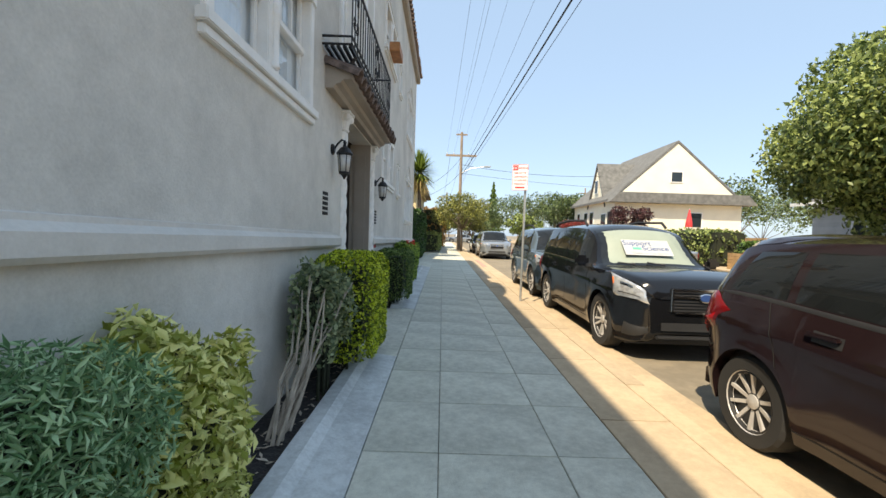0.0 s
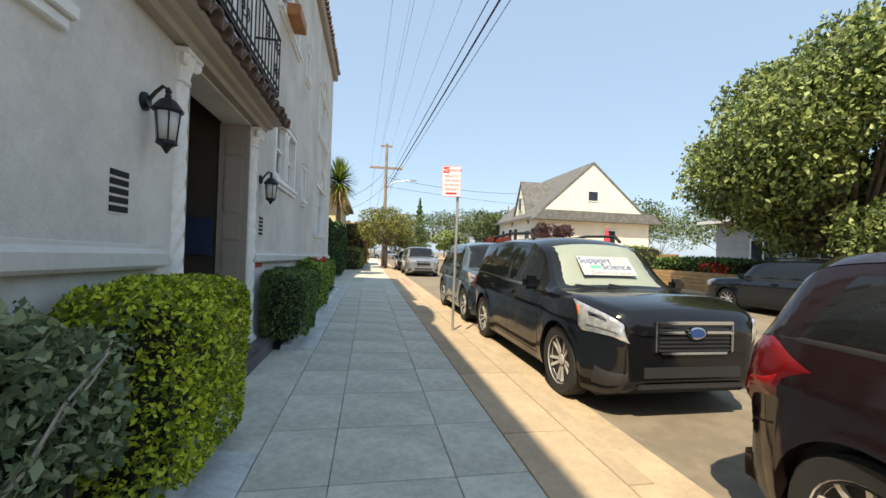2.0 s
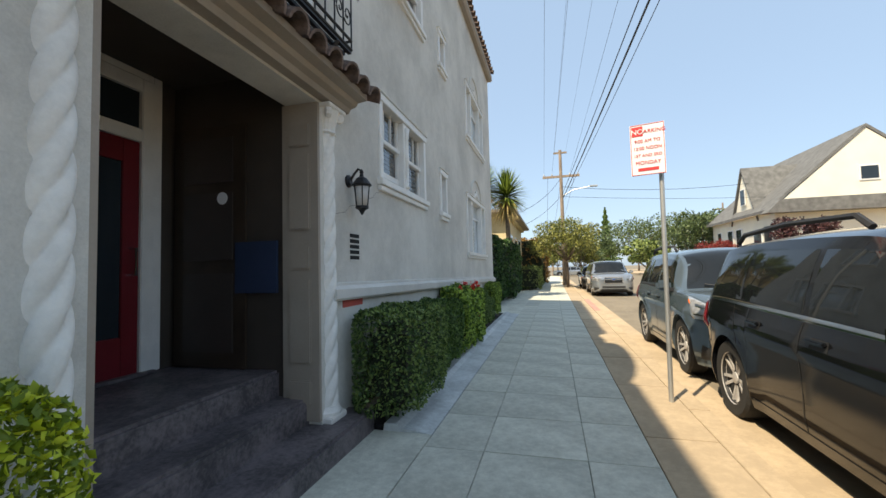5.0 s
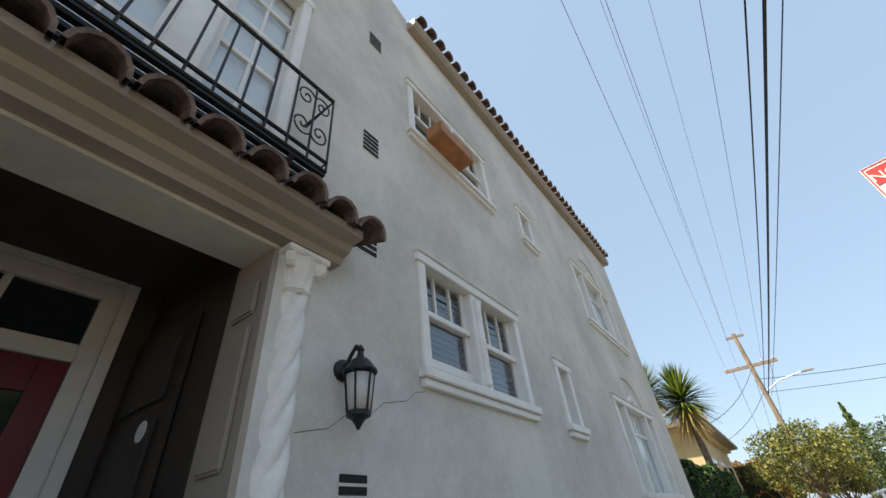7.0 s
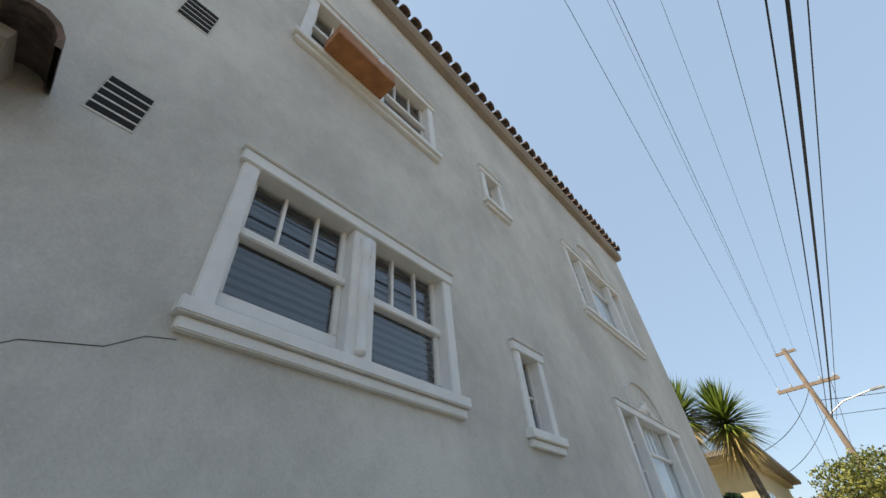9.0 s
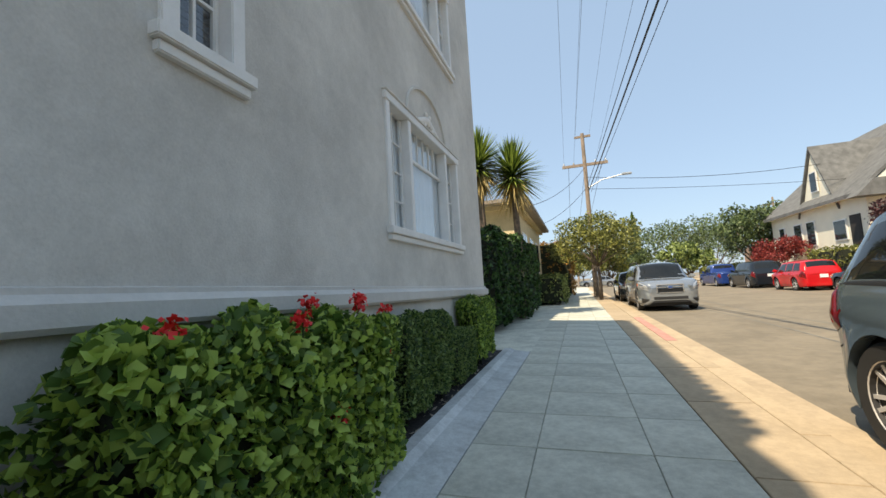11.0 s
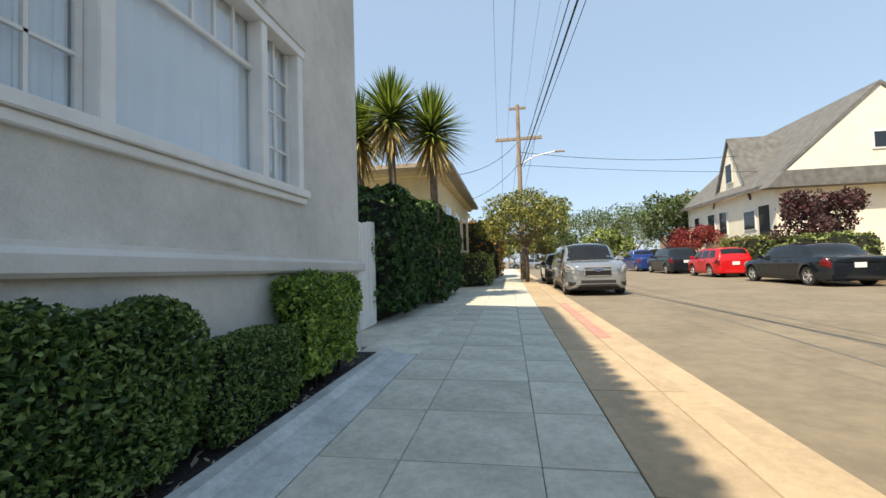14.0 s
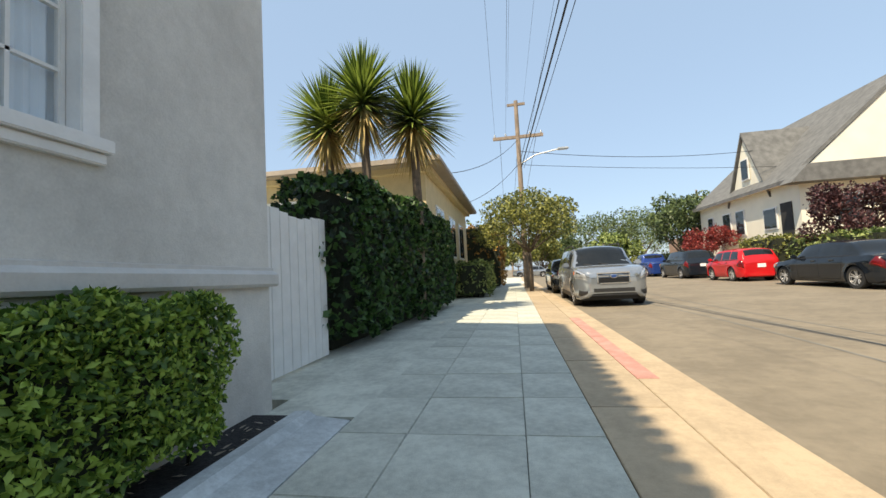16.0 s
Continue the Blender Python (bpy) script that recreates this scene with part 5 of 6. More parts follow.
car("silver_suv", 3.25, 24.5, 180, 4.5, 1.8, 1.66, P_SILVER, "silver compact SUV with grey bumpers", wheel_r=0.335, fw=0.85, rw=0.85, belt=0.61, hood_z=0.65, cowl=0.25, roof0=0.40, roof1=0.92, tail=0.99, rails=True, cladding=True, chrome_grille=True)
car("dark_parked_car", 3.2, 30.2, 180, 4.4, 1.78, 1.45, P_NAVY, "dark parked car behind the silver SUV")
car("black_wagon", 11.4, 9.1, 0, 4.7, 1.76, 1.48, P_NAVY, "black estate car with silver wheels and chrome strip", wheel_r=0.31, fw=0.95, rw=1.05, belt=0.62, hood_z=0.64, cowl=0.26, roof0=0.40, roof1=0.88, tail=0.99, rails=True, spokes=9)
car("silver_sedan", 11.4, 20.2, 0, 4.5, 1.78, 1.45, P_SILVER, "silver saloon car parked across the street", deck=0.64, roof1=0.74, tail=0.88)
car("black_sedan", 11.3, 26.5, 0, 4.8, 1.84, 1.46, P_NAVY, "black saloon car parked across the street", deck=0.66, roof1=0.74, tail=0.9, belt=0.63)
car("red_hatchback", 11.4, 33.0, 0, 3.6, 1.65, 1.5, P_RED, "small red hatchback parked across the street", belt=0.62, cowl=0.22, roof0=0.38, roof1=0.88, tail=0.99)
car("dark_suv", 11.4, 39.0, 0, 4.6, 1.85, 1.7, P_NAVY, "dark blue SUV parked across the street")
car("blue_pickup", 11.4, 45.5, 0, 5.4, 1.9, 1.75, P_BLUE, "blue pickup truck parked across the street", deck=0.6, roof0=0.4, roof1=0.58, tail=0.63, cowl=0.3, belt=0.6)
car("white_far_car", 2.8, 62, 90, 4.4, 1.78, 1.45, P_SILVER, "pale car far down the street", deck=0.66, roof1=0.74, tail=0.9)

# ---------------------------------------------------------------- sign post
sg = empty("parking_sign", 1.665, 6.88, 0)
tagged(sg, "street-cleaning parking sign on a galvanised post", "sign")
bm = bmesh.new()
tube(bm, [(0, 0, -0.05), (0.02, 0.0, 2.62)], 0.022, 8)
part("post", bm, STEEL, sg)
plate = box("sign_plate", -0.15, 0.15, -0.006, 0.0, 0, 0.5, WHITE, sg, "white plate with red lettering")
plate.matrix_basis = pose(-0.10, -0.03, 2.16, 0, 0, -14)
for b4 in ((-0.145, 0.145, 0.492, 0.497), (-0.145, 0.145, 0.003, 0.008)):
    box("border", b4[0], b4[1], -0.0085, -0.006, b4[2], b4[3], RED, plate)
for s in (-1, 1):
    box("border", s * 0.143 - 0.0025, s * 0.143 + 0.0025, -0.0085, -0.006, 0.008, 0.492, RED, plate)
box("red_block", -0.135, -0.035, -0.009, -0.006, 0.385, 0.48, RED, plate)
for txt, size, x, z, m in (("NO", 0.07, -0.085, 0.405, WHITE), ("PARKING", 0.052, 0.052, 0.41, RED), ("9:00 AM TO", 0.044, 0, 0.32, RED), ("12:00 NOON", 0.044, 0, 0.25, RED), ("1ST AND 3RD", 0.04, 0, 0.18, RED), ("MONDAY", 0.05, 0, 0.105, RED)):
    o = words("lettering", txt, size, m, plate, 0, 0, 0)
    o.matrix_basis = pose(x, -0.0105, z, 90, 0, 0)
box("small_print", -0.09, 0.09, -0.009, -0.006, 0.04, 0.07, RED, plate)

# ---------------------------------------------------------------- gate, ivy, yuccas, yellow building
gate = empty("garden_gate", -1.5, 15.45, 0)
tagged(gate, "white-painted weathered board gate with an arched top", "gate")
for k in range(9):
    y = -0.74 + k * 0.165
    box("board", -0.015, 0.015, y, y + 0.158, 0.03, 1.66 + 0.03 * math.sin(k), TRIM, gate, bevel=0.004)
box("rail", -0.05, -0.015, -0.74, 0.74, 0.3, 0.4, TRIM, gate)
box("rail", -0.05, -0.015, -0.74, 0.74, 1.15, 1.25, TRIM, gate)
tagged(box("gate_post", -1.55, -1.45, 14.34, 14.66, 0, 1.8, mat("pale_yellow_post", (0.62, 0.58, 0.4), 0.7), bevel=0.01), "pale yellow gate post beside the wall", "post")
iv = empty("ivy_hedge", -1.55, 19.4, 0, -3)
tagged(iv, "dense dark green ivy covering a fence", "ivy")
# solid block behind the ivy leaves, coloured as their inner shade
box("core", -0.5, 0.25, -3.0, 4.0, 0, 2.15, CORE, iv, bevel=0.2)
g = np.random.default_rng(5)
leaves("foliage", box_shell(g, 17000, -0.65, 0.5, -3.25, 4.2, 0.0, 2.45, depth=0.12, lump=0.2), 0.11, IVY, iv, seed=6, ratio=0.8)


def yucca(x, y, z0, h, r, seed, heads=1):
    ob = empty("yucca", x, y, z0)
    tagged(ob, "spiky green yucca with dry yellow skirt", "palm", group="yuccas")
    bm = bmesh.new()
    tube(bm, [(0, 0, 0), (0.05, 0, h * 0.5), (0, 0, h)], 0.11, 8, 0.09)
    part("trunk", bm, BARK, ob)
    g = np.random.default_rng(seed)
    for nm, n, e0, e1, m in (("fronds", 520, -0.5, 1.5, YUCCA), ("dry_fronds", 130, -1.3, -0.3, YUCCADRY)):
        vs, fs = [], []
        for k in range(n):
            a, e = g.uniform(0, 6.283), g.uniform(e0, e1)
            d = Vector((math.cos(a) * math.cos(e), math.sin(a) * math.cos(e), math.sin(e)))
            s = Vector((-math.sin(a), math.cos(a), 0))
            ln = r * g.uniform(0.8, 1.1)
            b = Vector((0, 0, h + 0.05 + 0.3 * math.sin(e) * 0.6))
            tip = b + d * ln + Vector((0, 0, -0.12 * ln * math.cos(e)))
            m1 = b + d * ln * 0.45
            o = len(vs)
            vs += [b - s * 0.02, b + s * 0.02, m1 + s * 0.028, tip, m1 - s * 0.028]
            fs += [(o, o + 1, o + 2, o + 4), (o + 4, o + 2, o + 3)]
        mesh_ob(nm, vs, fs, m, ob)
    return ob


yucca(-2.15, 19.5, 0, 4.6, 1.1, 1)
yucca(-1.2, 20.0, 0, 4.3, 1.15, 2)
yucca(-3.1, 19.8, 0, 4.3, 1.1, 3)

CREAM2 = mat("yellow_stucco", (0.64, 0.52, 0.31), 0.85, vary=0.08, patchy=0.4)
yb = empty("yellow_building", -5.5, 27, 0)
tagged(yb, "low yellow stucco building with a wide flat eave", "building")
box("wall", -4, 4.0, -4.5, 5.0, -0.1, 3.8, CREAM2, yb)
box("roof", -4.6, 4.55, -5.1, 5.6, 3.95, 4.12, TAUPE, yb, "brown flat roof with a deep eave", bevel=0.03)
box("fascia", -4.2, 4.2, -4.7, 5.2, 3.8, 3.95, CREAM2, yb)
for k in range(3):
    yy = -3.2 + k * 2.6
    w = box("window", 3.97, 4.03, yy, yy + 1.5, 1.5, 3.1, TRIM, yb)
    for j in range(2):
        box("pane", 4.03, 4.04, yy + 0.08 + j * 0.72, yy + 0.7 + j * 0.72, 1.58, 3.02, GLASS, w)
for k in range(2):
    w = box("window", 1.2 - k * 2.2, 2.6 - k * 2.2, -4.54, -4.48, 2.2, 3.3, TRIM, yb)
    box("pane", 1.28 - k * 2.2, 2.52 - k * 2.2, -4.55, -4.54, 2.28, 3.22, GLASS, w)
hedge("roadside_bush", -1.3, -0.1, 26, 30, 0, 1.3, TREE1, 3500, 0.14, "rambling green bush at the pavement edge", 21, lump=0.25, depth=0.4)
hedge("orange_bush", -2.5, 0.2, 33, 38, 0, 3.4, TREE6, 4500, 0.2, "orange and green tall shrub", 22, lump=0.3, depth=0.5)

# ---------------------------------------------------------------- pole and wires
up = empty("utility_pole", 1.4, 32, 0)
tagged(up, "wooden utility pole with crossarms and a street light", "pole")
bm = bmesh.new()
tube(bm, [(0, 0, -0.1), (0, 0, 9.5)], 0.15, 10, 0.1)
part("mast", bm, POLEWOOD, up)
box("crossarm", -1.25, 1.25, -0.06, 0.06, 7.55, 7.7, POLEWOOD, up)
box("crossarm", -0.45, 0.45, -0.05, 0.05, 9.25, 9.37, POLEWOOD, up)
for xx in (-1.15, -0.6, 0.6, 1.15):
    bm = bmesh.new()
    lathe(bm, [(0.03, 0), (0.05, 0.05), (0.03, 0.08), (0.045, 0.11), (0.02, 0.15)], 8, pose(xx, 0, 7.7))
    part("insulator", bm, STEEL, up)
bm = bmesh.new()
tube(bm, [(0, 0, 6.2), (0.8, -0.1, 6.6), (1.9, -0.2, 6.75)], 0.03)
add_box(bm, 1.85, 2.4, -0.3, -0.1, 6.7, 6.82, 0.04)
part("lamp_arm", bm, STEEL, up, "grey street-light arm")
BLACKW = mat("cable_sheath", (0.012, 0.012, 0.014), 0.6)


def cable(p, q, sag, r, label, mid=None):
    n = 24
    bm = bmesh.new()
    pts = []
    for k in range(n + 1):
        t = k / n
        v = Vector(p).lerp(Vector(q), t)
        v.z -= sag * 4 * t * (1 - t)
        pts.append(tuple(v))
    tube(bm, pts, r, 5)
    tagged(part("cable", bm, BLACKW), label, "cable", group="overhead cables")


cable((1.5, 32, 6.1), (4.7, -24, 8.2), 0.35, 0.024, "thick black bundled telephone cable")
cable((1.42, 32, 6.3), (4.5, -24, 8.4), 0.35, 0.013, "thin black overhead utility cable")
cable((1.6, 32, 6.0), (5.0, -24, 8.1), 0.3, 0.009, "thin black overhead utility cable")
for xx, zz in ((-1.15, 7.8), (-0.6, 7.8), (0.6, 7.8)):
    cable((1.4 + xx, 32, zz), (2.9 + xx * 1.2, -24, 9.8), 0.3, 0.005, "thin high power line")
for xx in (-0.4, 0.4):
    cable((1.4 + xx, 32, 9.45), (2.6 + xx, -24, 11.2), 0.3, 0.004, "thin high power line")
cable((1.4, 32, 6.9), (16.5, 38.5, 7.4), 0.4, 0.015, "service wire across the street to the house")
cable((1.4, 32, 6.2), (40, 46, 8), 0.9, 0.012, "service wire across the street")
cable((1.4, 32, 7.5), (-1.3, 24, 4.1), 0.4, 0.012, "service wire to the yellow building")
cable((1.4, 32, 6.3), (-1.3, 30, 4.1), 0.3, 0.012, "service wire to the yellow building")
for k, xx in enumerate((-0.9, 0, 0.9)):
    cable((1.4 + xx, 32, 7.6), (0.8 + xx, 70, 7.2), 0.6, 0.012, "power line running on down the street")
for px, py, hh in ((0.6, 70, 8.5), (22, 62, 9)):
    p2 = empty("utility_pole", px, py, 0)
    tagged(p2, "distant wooden utility pole with one crossarm", "pole")
    bm = bmesh.new()
    tube(bm, [(0, 0, -0.1), (0, 0, hh)], 0.14, 8, 0.1)
    part("mast", bm, POLEWOOD, p2)
    box("crossarm", -1.0, 1.0, -0.05, 0.05, hh - 0.9, hh - 0.75, POLEWOOD, p2)

# ---------------------------------------------------------------- across the street
tree("street_tree", 13.3, 9.3, 0.0, 9.0, 3.8, TREE1, 90000, 0.16, "large broad street tree with dense drooping leaves", 31, 0.24, 0.15, 42, 0.85, -0.9, low=0.02)
tree("kerb_tree", 1.5, 29.2, 0, 4.6, 2.5, TREE3, 9000, 0.14, "small yellowing street tree by the pole", 32, 0.1, 0.34, 12, 0.7)
tree("round_tree", 15.2, 48, 0, 7.0, 3.4, TREE2, 9000, 0.26, "dense dark green rounded tree", 33, 0.25, 0.1, 14)
tree("purple_tree", 14.6, 30.5, 0, 4.2, 1.7, TREE4, 5000, 0.16, "small dark purple-leaved tree", 34, 0.1, 0.2, 10)
tree("red_maple", 13.6, 41, 0, 3.0, 1.9, TREE5, 4000, 0.16, "small dark red maple tree", 35, 0.08, 0.2, 8)
for i, (x, y, h, s, m, lab) in enumerate(((6, 82, 6.5, 4, TREE2, "green leafy tree far down the street"), (-1, 62, 5, 3, TREE3, "yellow-green tree far down the street"), (10, 95, 9, 5, TREE2, "green leafy tree far down the street"), (17, 90, 12, 6, TREE2, "tall hazy green tree in the distance"), (25, 95, 13, 7, TREE2, "tall hazy green tree in the distance"), (13, 62, 5, 3, TREE1, "low shrubby green tree beside the road"), (4.5, 70, 5.5, 3, TREE3, "yellow-green tree far down the street"), (30, 60, 8, 5, TREE2, "green tree behind the house"), (36, 30, 6, 4, TREE2, "green tree behind the houses"), (48, 25, 9, 6, TREE2, "tree line behind the houses"), (46, 12, 8, 6, TREE2, "tree line behind the houses"), (44, 40, 10, 7, TREE2, "tree line behind the houses"), (40, 55, 11, 7, TREE2, "tree line behind the houses"), (46, -4, 8, 6, TREE2, "tree line behind the houses"), (-14, 120, 13, 9, TREE2, "hazy tree line at the street end"), (2, 130, 11, 9, TREE2, "hazy tree line at the street end"), (34, 120, 13, 9, TREE2, "hazy tree line at the street end"), (54, 110, 14, 10, TREE2, "hazy tree line at the street end"), (72, 90, 14, 10, TREE2, "hazy tree line at the street end"), (64, 62, 12, 9, TREE2, "hazy tree line behind the houses"), (60, 20, 12, 9, TREE2, "hazy tree line behind the houses"), (28, 4, 6, 3, TREE2, "green tree behind the house"), (-6, 44, 6, 4, TREE2, "green tree behind the yellow building"))):
    tree("far_tree", x, y, 0, h, s, m, 3500, 0.42, lab, 50 + i, 0.2, 0.12, 10)
for x, y, h in ((13, 105, 15),):
    ob = empty("conifer", x, y, 0)
    tagged(ob, "tall dark conifer in the distance", "tree")
    bm = bmesh.new()
    tube(bm, [(0, 0, 0), (0, 0, h)], 0.3, 7, 0.05)
    part("trunk", bm, BARK, ob)
    g = np.random.default_rng(9)
    zz = h * (0.15 + 0.85 * g.uniform(0, 1, 5000) ** 1.3)
    a = g.uniform(0, 6.283, 5000)
    r = (h - zz) * 0.26 * np.sqrt(g.uniform(0.1, 1, 5000)) * (0.8 + 0.3 * np.sin(zz * 5))
    leaves("needles", np.stack([r * np.cos(a), r * np.sin(a), zz], 1), 0.45, HEDGE_D, ob, seed=3)

# white gabled house
wh = empty("gabled_house", 20, 39, 0)
tagged(wh, "cream stucco house with steep grey shingle gables", "house")
box("wall", -5.0, 6.0, -4.8, 6.0, -0.1, 4.6, CREAM, wh)
bm = bmesh.new()
prism(bm, [(-5.35, 4.6), (6.2, 4.6), (0.2, 9.7)], "y", -4.8, 6.0)
part("gable_wall", bm, CREAM, wh)
for s, xe in ((-1, -5.5), (1, 6.4)):
    bm = bmesh.new()
    prism(bm, [(0.2, 9.72), (xe, 4.55 if s < 0 else 4.4), (xe, 4.75 if s < 0 else 4.6), (0.2, 9.95)], "y", -4.86, 6.1)
    part("roof", bm, SHINGLE, wh, "grey shingle roof slope")
bm = bmesh.new()
prism(bm, [(-2.2, 4.6), (1.4, 4.6), (-0.4, 8.3)], "x", -4.95, 0)
part("gable_wall", bm, CREAM, wh)
for s in (-1, 1):
    bm = bmesh.new()
    prism(bm, [(-0.4, 8.35), (-0.4 + s * 2.2, 4.2), (-0.4 + s * 2.2, 4.4), (-0.4, 8.55)], "x", -5.1, 0)
    part("roof", bm, SHINGLE, wh, "grey shingle dormer slope")
bm = bmesh.new()
prism(bm, [(-5.8, 4.45), (6.8, 4.45), (6.0, 5.3), (-5.0, 5.3)], "y", -5.6, -4.7)
part("porch_roof", bm, SHINGLE, wh)
for xx, za, zb, w in ((0.2, 6.3, 7.3, 0.55), (-3, 2.4, 3.8, 0.6), (2, 2.4, 3.8, 0.6)):
    fw = box("window", xx - w, xx + w, -4.86, -4.8, za, zb, TRIM, wh)
    box("pane", xx - w + 0.1, xx + w - 0.1, -4.88, -4.86, za + 0.1, zb - 0.1, GLASS, fw)
for yy, za, zb, w in ((-0.4, 5.6, 6.9, 0.4), (0.6, 2.3, 3.9, 0.5), (2.2, 2.3, 3.9, 0.5), (4.4, 2.3, 3.9, 0.4), (-2.4, 2.4, 3.6, 0.6)):
    fw = box("window", -5.06, -5.0, yy - w, yy + w, za, zb, TRIM, wh)
    box("pane", -5.08, -5.06, yy - w + 0.08, yy + w - 0.08, za + 0.08, zb - 0.08, GLASS, fw)
box("arch_door", -5.04, -5.0, -4.2, -3.3, 1.4, 3.7, DARK, wh)
for i, (x, y0, y1, z1, m, n, lab) in enumerate(((13.9, 33, 36.5, 1.9, TREE3, 3500, "yellow-green shrub before the house"), (13.9, 27.5, 32.5, 1.7, TREE1, 4000, "green shrub along the pavement"), (14.5, 19, 26, 1.9, TREE1, 5000, "green shrubs above a fence"), (14.2, 44, 60, 1.6, TREE3, 5000, "yellow-green hedge along the road"))):
    hedge("front_shrub", x - 0.9, x + 0.9, y0, y1, 0.0, z1, m, n, 0.17, lab, 70 + i, lump=0.25, depth=0.4)


def sided_house(name, x0, x1, y0, y1, h, ridge, material, label, roof_mat=SHINGLE):
    ob = empty(name, x0, (y0 + y1) / 2, 0)
    tagged(ob, label, "house")
    d = (y1 - y0) / 2
    box("wall", 0.03, x1 - x0, -d, d, -0.1, h, material, ob)
    k, zz = 0, 0.2
    while zz < h - 0.1:
        box("siding_board", 0.0, 0.028, -d, d, zz, zz + 0.145, material, ob, m=None)
        zz += 0.16
    bm = bmesh.new()
    w = x1 - x0
    prism(bm, [(-0.6, h - 0.1), (w + 0.6, h - 0.1), (w * 0.5, ridge)], "y", -d - 0.5, d + 0.5)
    part("roof", bm, roof_mat, ob, "grey shingle roof")
    box("gutter", -0.66, -0.58, -d - 0.5, d + 0.5, h - 0.16, h - 0.02, TRIM, ob)
    for yy in (-d * 0.5, d * 0.3):
        fw = box("window", -0.05, 0.0, yy - 0.65, yy + 0.65, 1.1, 2.3, TRIM, ob)
        for j in (-1, 1):
            box("pane", -0.06, -0.05, yy + j * 0.3 - 0.25, yy + j * 0.3 + 0.25, 1.18, 2.22, GLASS, fw)
    return ob


sided_house("grey_house", 17.0, 25, 10.5, 17.5, 3.2, 4.6, GREYSIDE, "pale grey board-sided bungalow behind the tree")
yh = sided_house("yellow_house", 17.5, 26, 0.5, 9.0, 3.3, 4.6, YELLOW, "yellow board-sided bungalow with a porch")
box("porch_deck", -2.6, 0, -4.2, 4.2, 0, 0.6, YELLOW, yh)
for ya, yb2 in ((-4.2, -1.0), (0.6, 4.2)):
    for k in range(6):
        box("porch_board", -2.66, -2.6, ya, yb2, 0.3 + k * 0.16, 0.45 + k * 0.16, YELLOW, yh)
for yy in (-4.0, -1.0, 0.6, 4.0):
    box("porch_post", -2.7, -2.4, yy - 0.16, yy + 0.16, 0, 2.9, TRIM, yh, bevel=0.02)
bm = bmesh.new()
prism(bm, [(-3.2, 2.85), (0.3, 3.3), (0.3, 3.6), (-3.2, 3.05)], "y", -4.6, 4.6)
part("porch_roof", bm, SHINGLE, yh)
for yy in (-0.9, 0.5):
    bm = bmesh.new()
    prism(bm, [(-3.9, 0.0), (-2.6, 0.0), (-2.6, 1.15), (-3.0, 1.15)], "y", yy - 0.12, yy + 0.12)
    part("stair_cheek", bm, TRIM, yh)
tagged(box("brown_bungalow", 20, 30, 56, 66, 0, 3.6, mat("brown_wall", (0.3, 0.2, 0.15), 0.8)), "brown bungalow far down the street", "house")
# raised timber bed with flowers
bed = empty("timber_planter", 13.3, 15.0, 0.06)
tagged(bed, "long raised planter of horizontal timber boards", "planter")
for k in range(5):
    box("board", -0.03, 0.03, -2.6, 2.6, k * 0.15, k * 0.15 + 0.14, FENCEWOOD, bed, bevel=0.005)
    box("board", 0.03, 1.4, -2.6, -2.54, k * 0.15, k * 0.15 + 0.14, FENCEWOOD, bed)
box("soil", 0.03, 1.6, -2.5, 2.6, 0, 0.68, SOIL, bed)
hedge("bed_flowers", 13.4, 14.7, 12.6, 17.5, 0.7, 1.35, HEDGE_M, 5000, 0.13, "mixed green plants in the raised bed", 80, lump=0.2, depth=0.3)
g = np.random.default_rng(4)
fl = leaves("red_flowers", np.stack([g.uniform(13.3, 13.8, 260), g.uniform(13.2, 14.6, 260), g.uniform(0.8, 1.2, 260)], 1), 0.11, FLOWER, None, "red flowers in the raised bed", 8, kind="stuff")
tagged(fl, category="flowers")
fence = empty("wooden_fence", 15.2, 20.8, 0.06)
tagged(fence, "orange-brown horizontal board fence", "fence")
for k in range(8):
    box("board", -0.02, 0.02, -3, 5, 0.2 + k * 0.16, 0.35 + k * 0.16, FENCEWOOD, fence)
um = empty("red_umbrella", 16.2, 25.5, 0)
tagged(um, "closed red patio umbrella beside the house", "umbrella")
bm = bmesh.new()
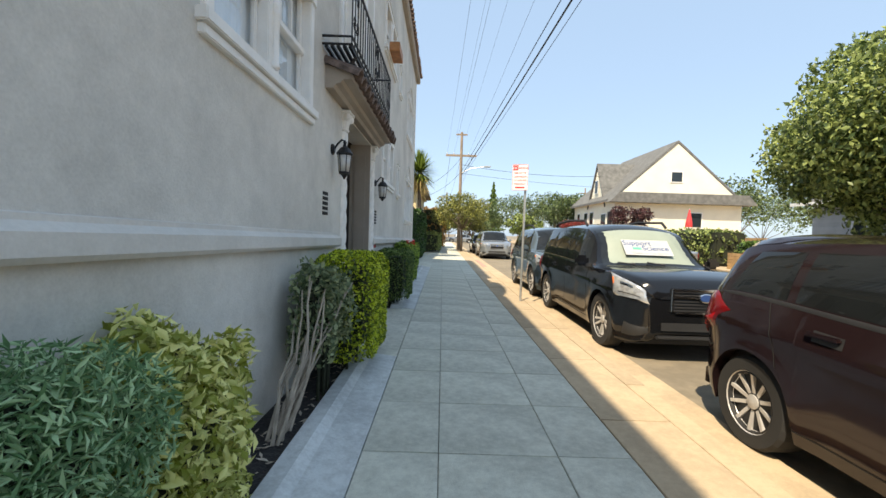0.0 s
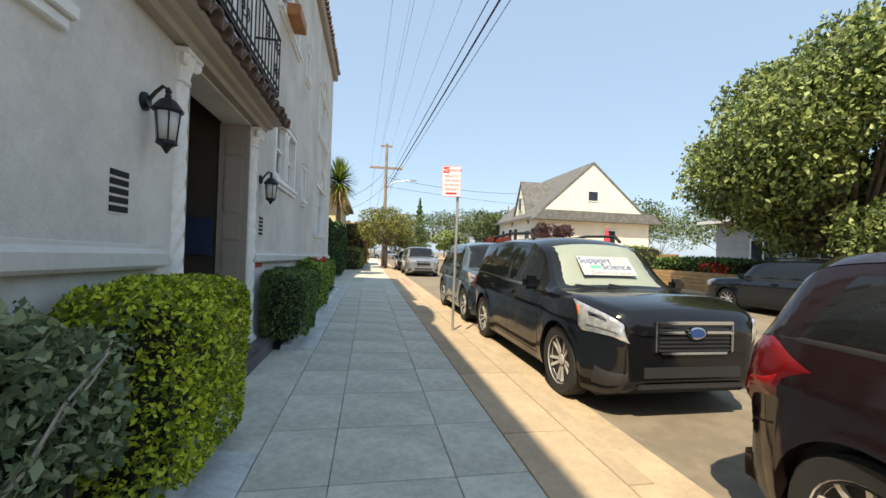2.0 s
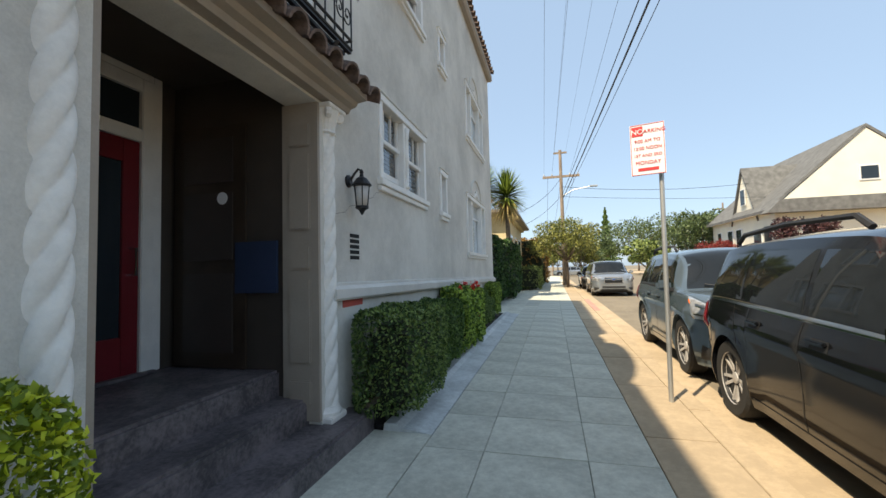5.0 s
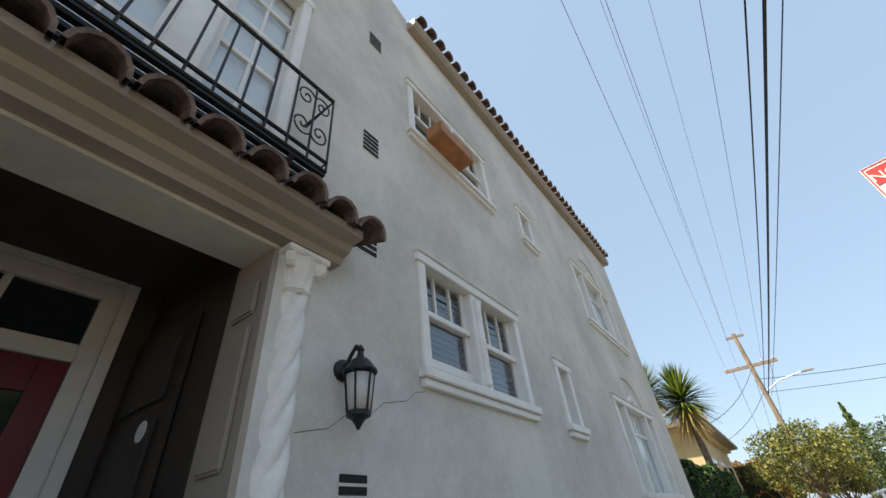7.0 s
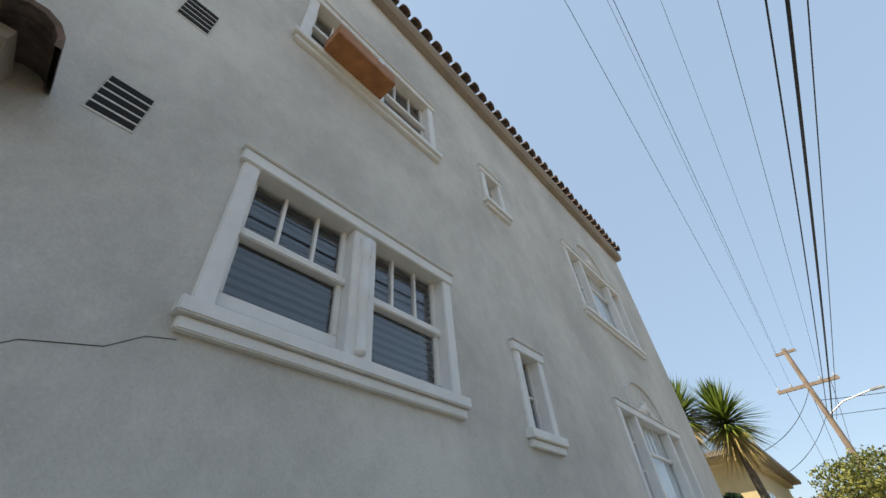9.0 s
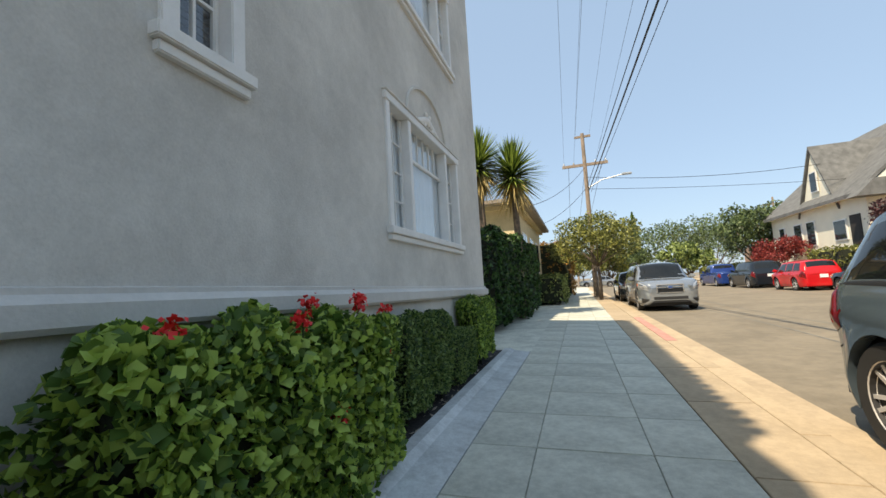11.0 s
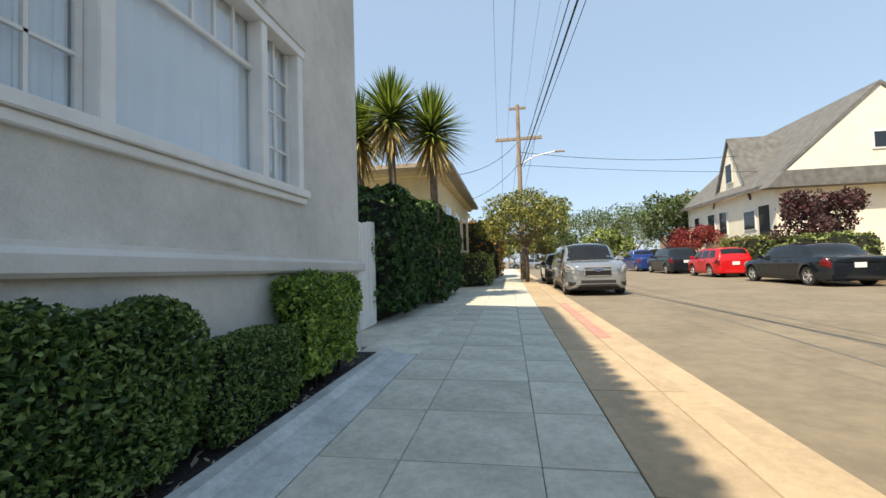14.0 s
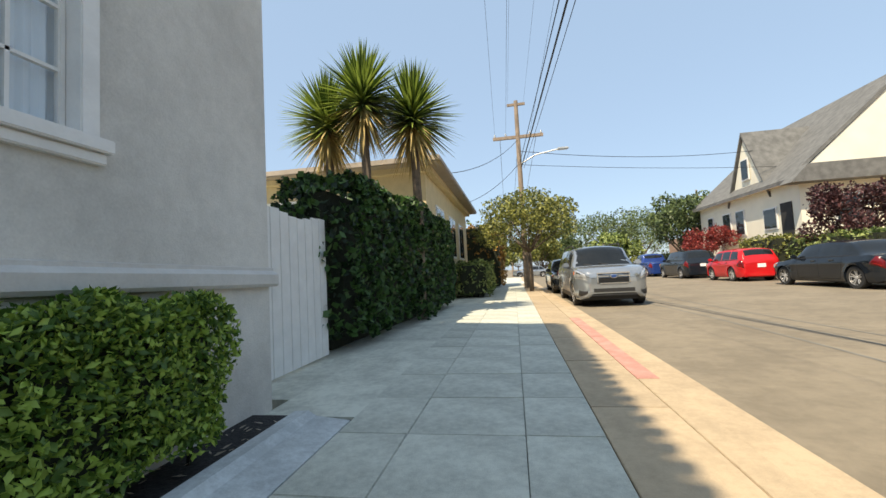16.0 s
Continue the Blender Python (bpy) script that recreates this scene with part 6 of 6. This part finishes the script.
tube(bm, [(0, 0, 0), (0, 0, 3.4)], 0.03)
part("pole", bm, TRIM, um)
bm = bmesh.new()
lathe(bm, [(0.22, 2.2), (0.2, 2.5), (0.1, 3.0), (0.02, 3.4)], 10)
part("canopy", bm, RED, um)

# ---------------------------------------------------------------- kerb and paving slabs
kerb = empty("kerb", 0, 0, 0)
tagged(kerb, "pale tan concrete kerb and verge", "kerb", kind="structure")


def slab_mesh(w, d, h, material, name):
    bm = bmesh.new()
    add_box(bm, 0, w, 0, d, -h, 0, 0.0035)
    bmesh.ops.recalc_face_normals(bm, faces=bm.faces)
    me = bpy.data.meshes.new(name)
    bm.to_mesh(me)
    bm.free()
    me.materials.append(material)
    return me


KM, VM = slab_mesh(0.17, 2.09, 0.25, CONC2, "kerb_stone"), slab_mesh(0.49, 1.39, 0.05, CONC2, "verge_slab")
REDK = mat("faded_red_kerb_paint", (0.50, 0.25, 0.2), 0.85, vary=0.25, scale=5, bump=0.2)
KR = slab_mesh(0.172, 2.09, 0.25, REDK, "red_kerb_stone")
for k in range(32):
    y = -8 + k * 2.1
    ob = new("kerb_stone", KR if 14.8 < y < 17.5 else KM)
    ob.parent = kerb
    ob.location = (1.755, y, 0.002)
for k in range(48):
    ob = new("verge_slab", VM)
    ob.parent = kerb
    ob.location = (1.262, -8 + k * 1.4, rnd.uniform(-0.002, 0.002))
COLS = ((-0.325, 0.117), (0.121, 0.817), (0.821, 1.256))
SM = [slab_mesh(b - a, 0.696, 0.05, CONC, "paving_slab") for a, b in COLS]
for j in range(60):
    y = -5.0 + j * 0.7
    for i, (a, b) in enumerate(COLS):
        ob = new("paving_slab", SM[i])
        ob.parent = pavement
        ob.matrix_basis = pose(a, y, rnd.uniform(-0.002, 0.002), rnd.uniform(-0.1, 0.1), rnd.uniform(-0.1, 0.1), 0)
bm = bmesh.new()
add_box(bm, -0.33, 1.46, 37, 60, -0.3, 0.0)
tagged(part("pavement_end", bm, CONC), "far grey concrete pavement", "pavement", kind="structure")
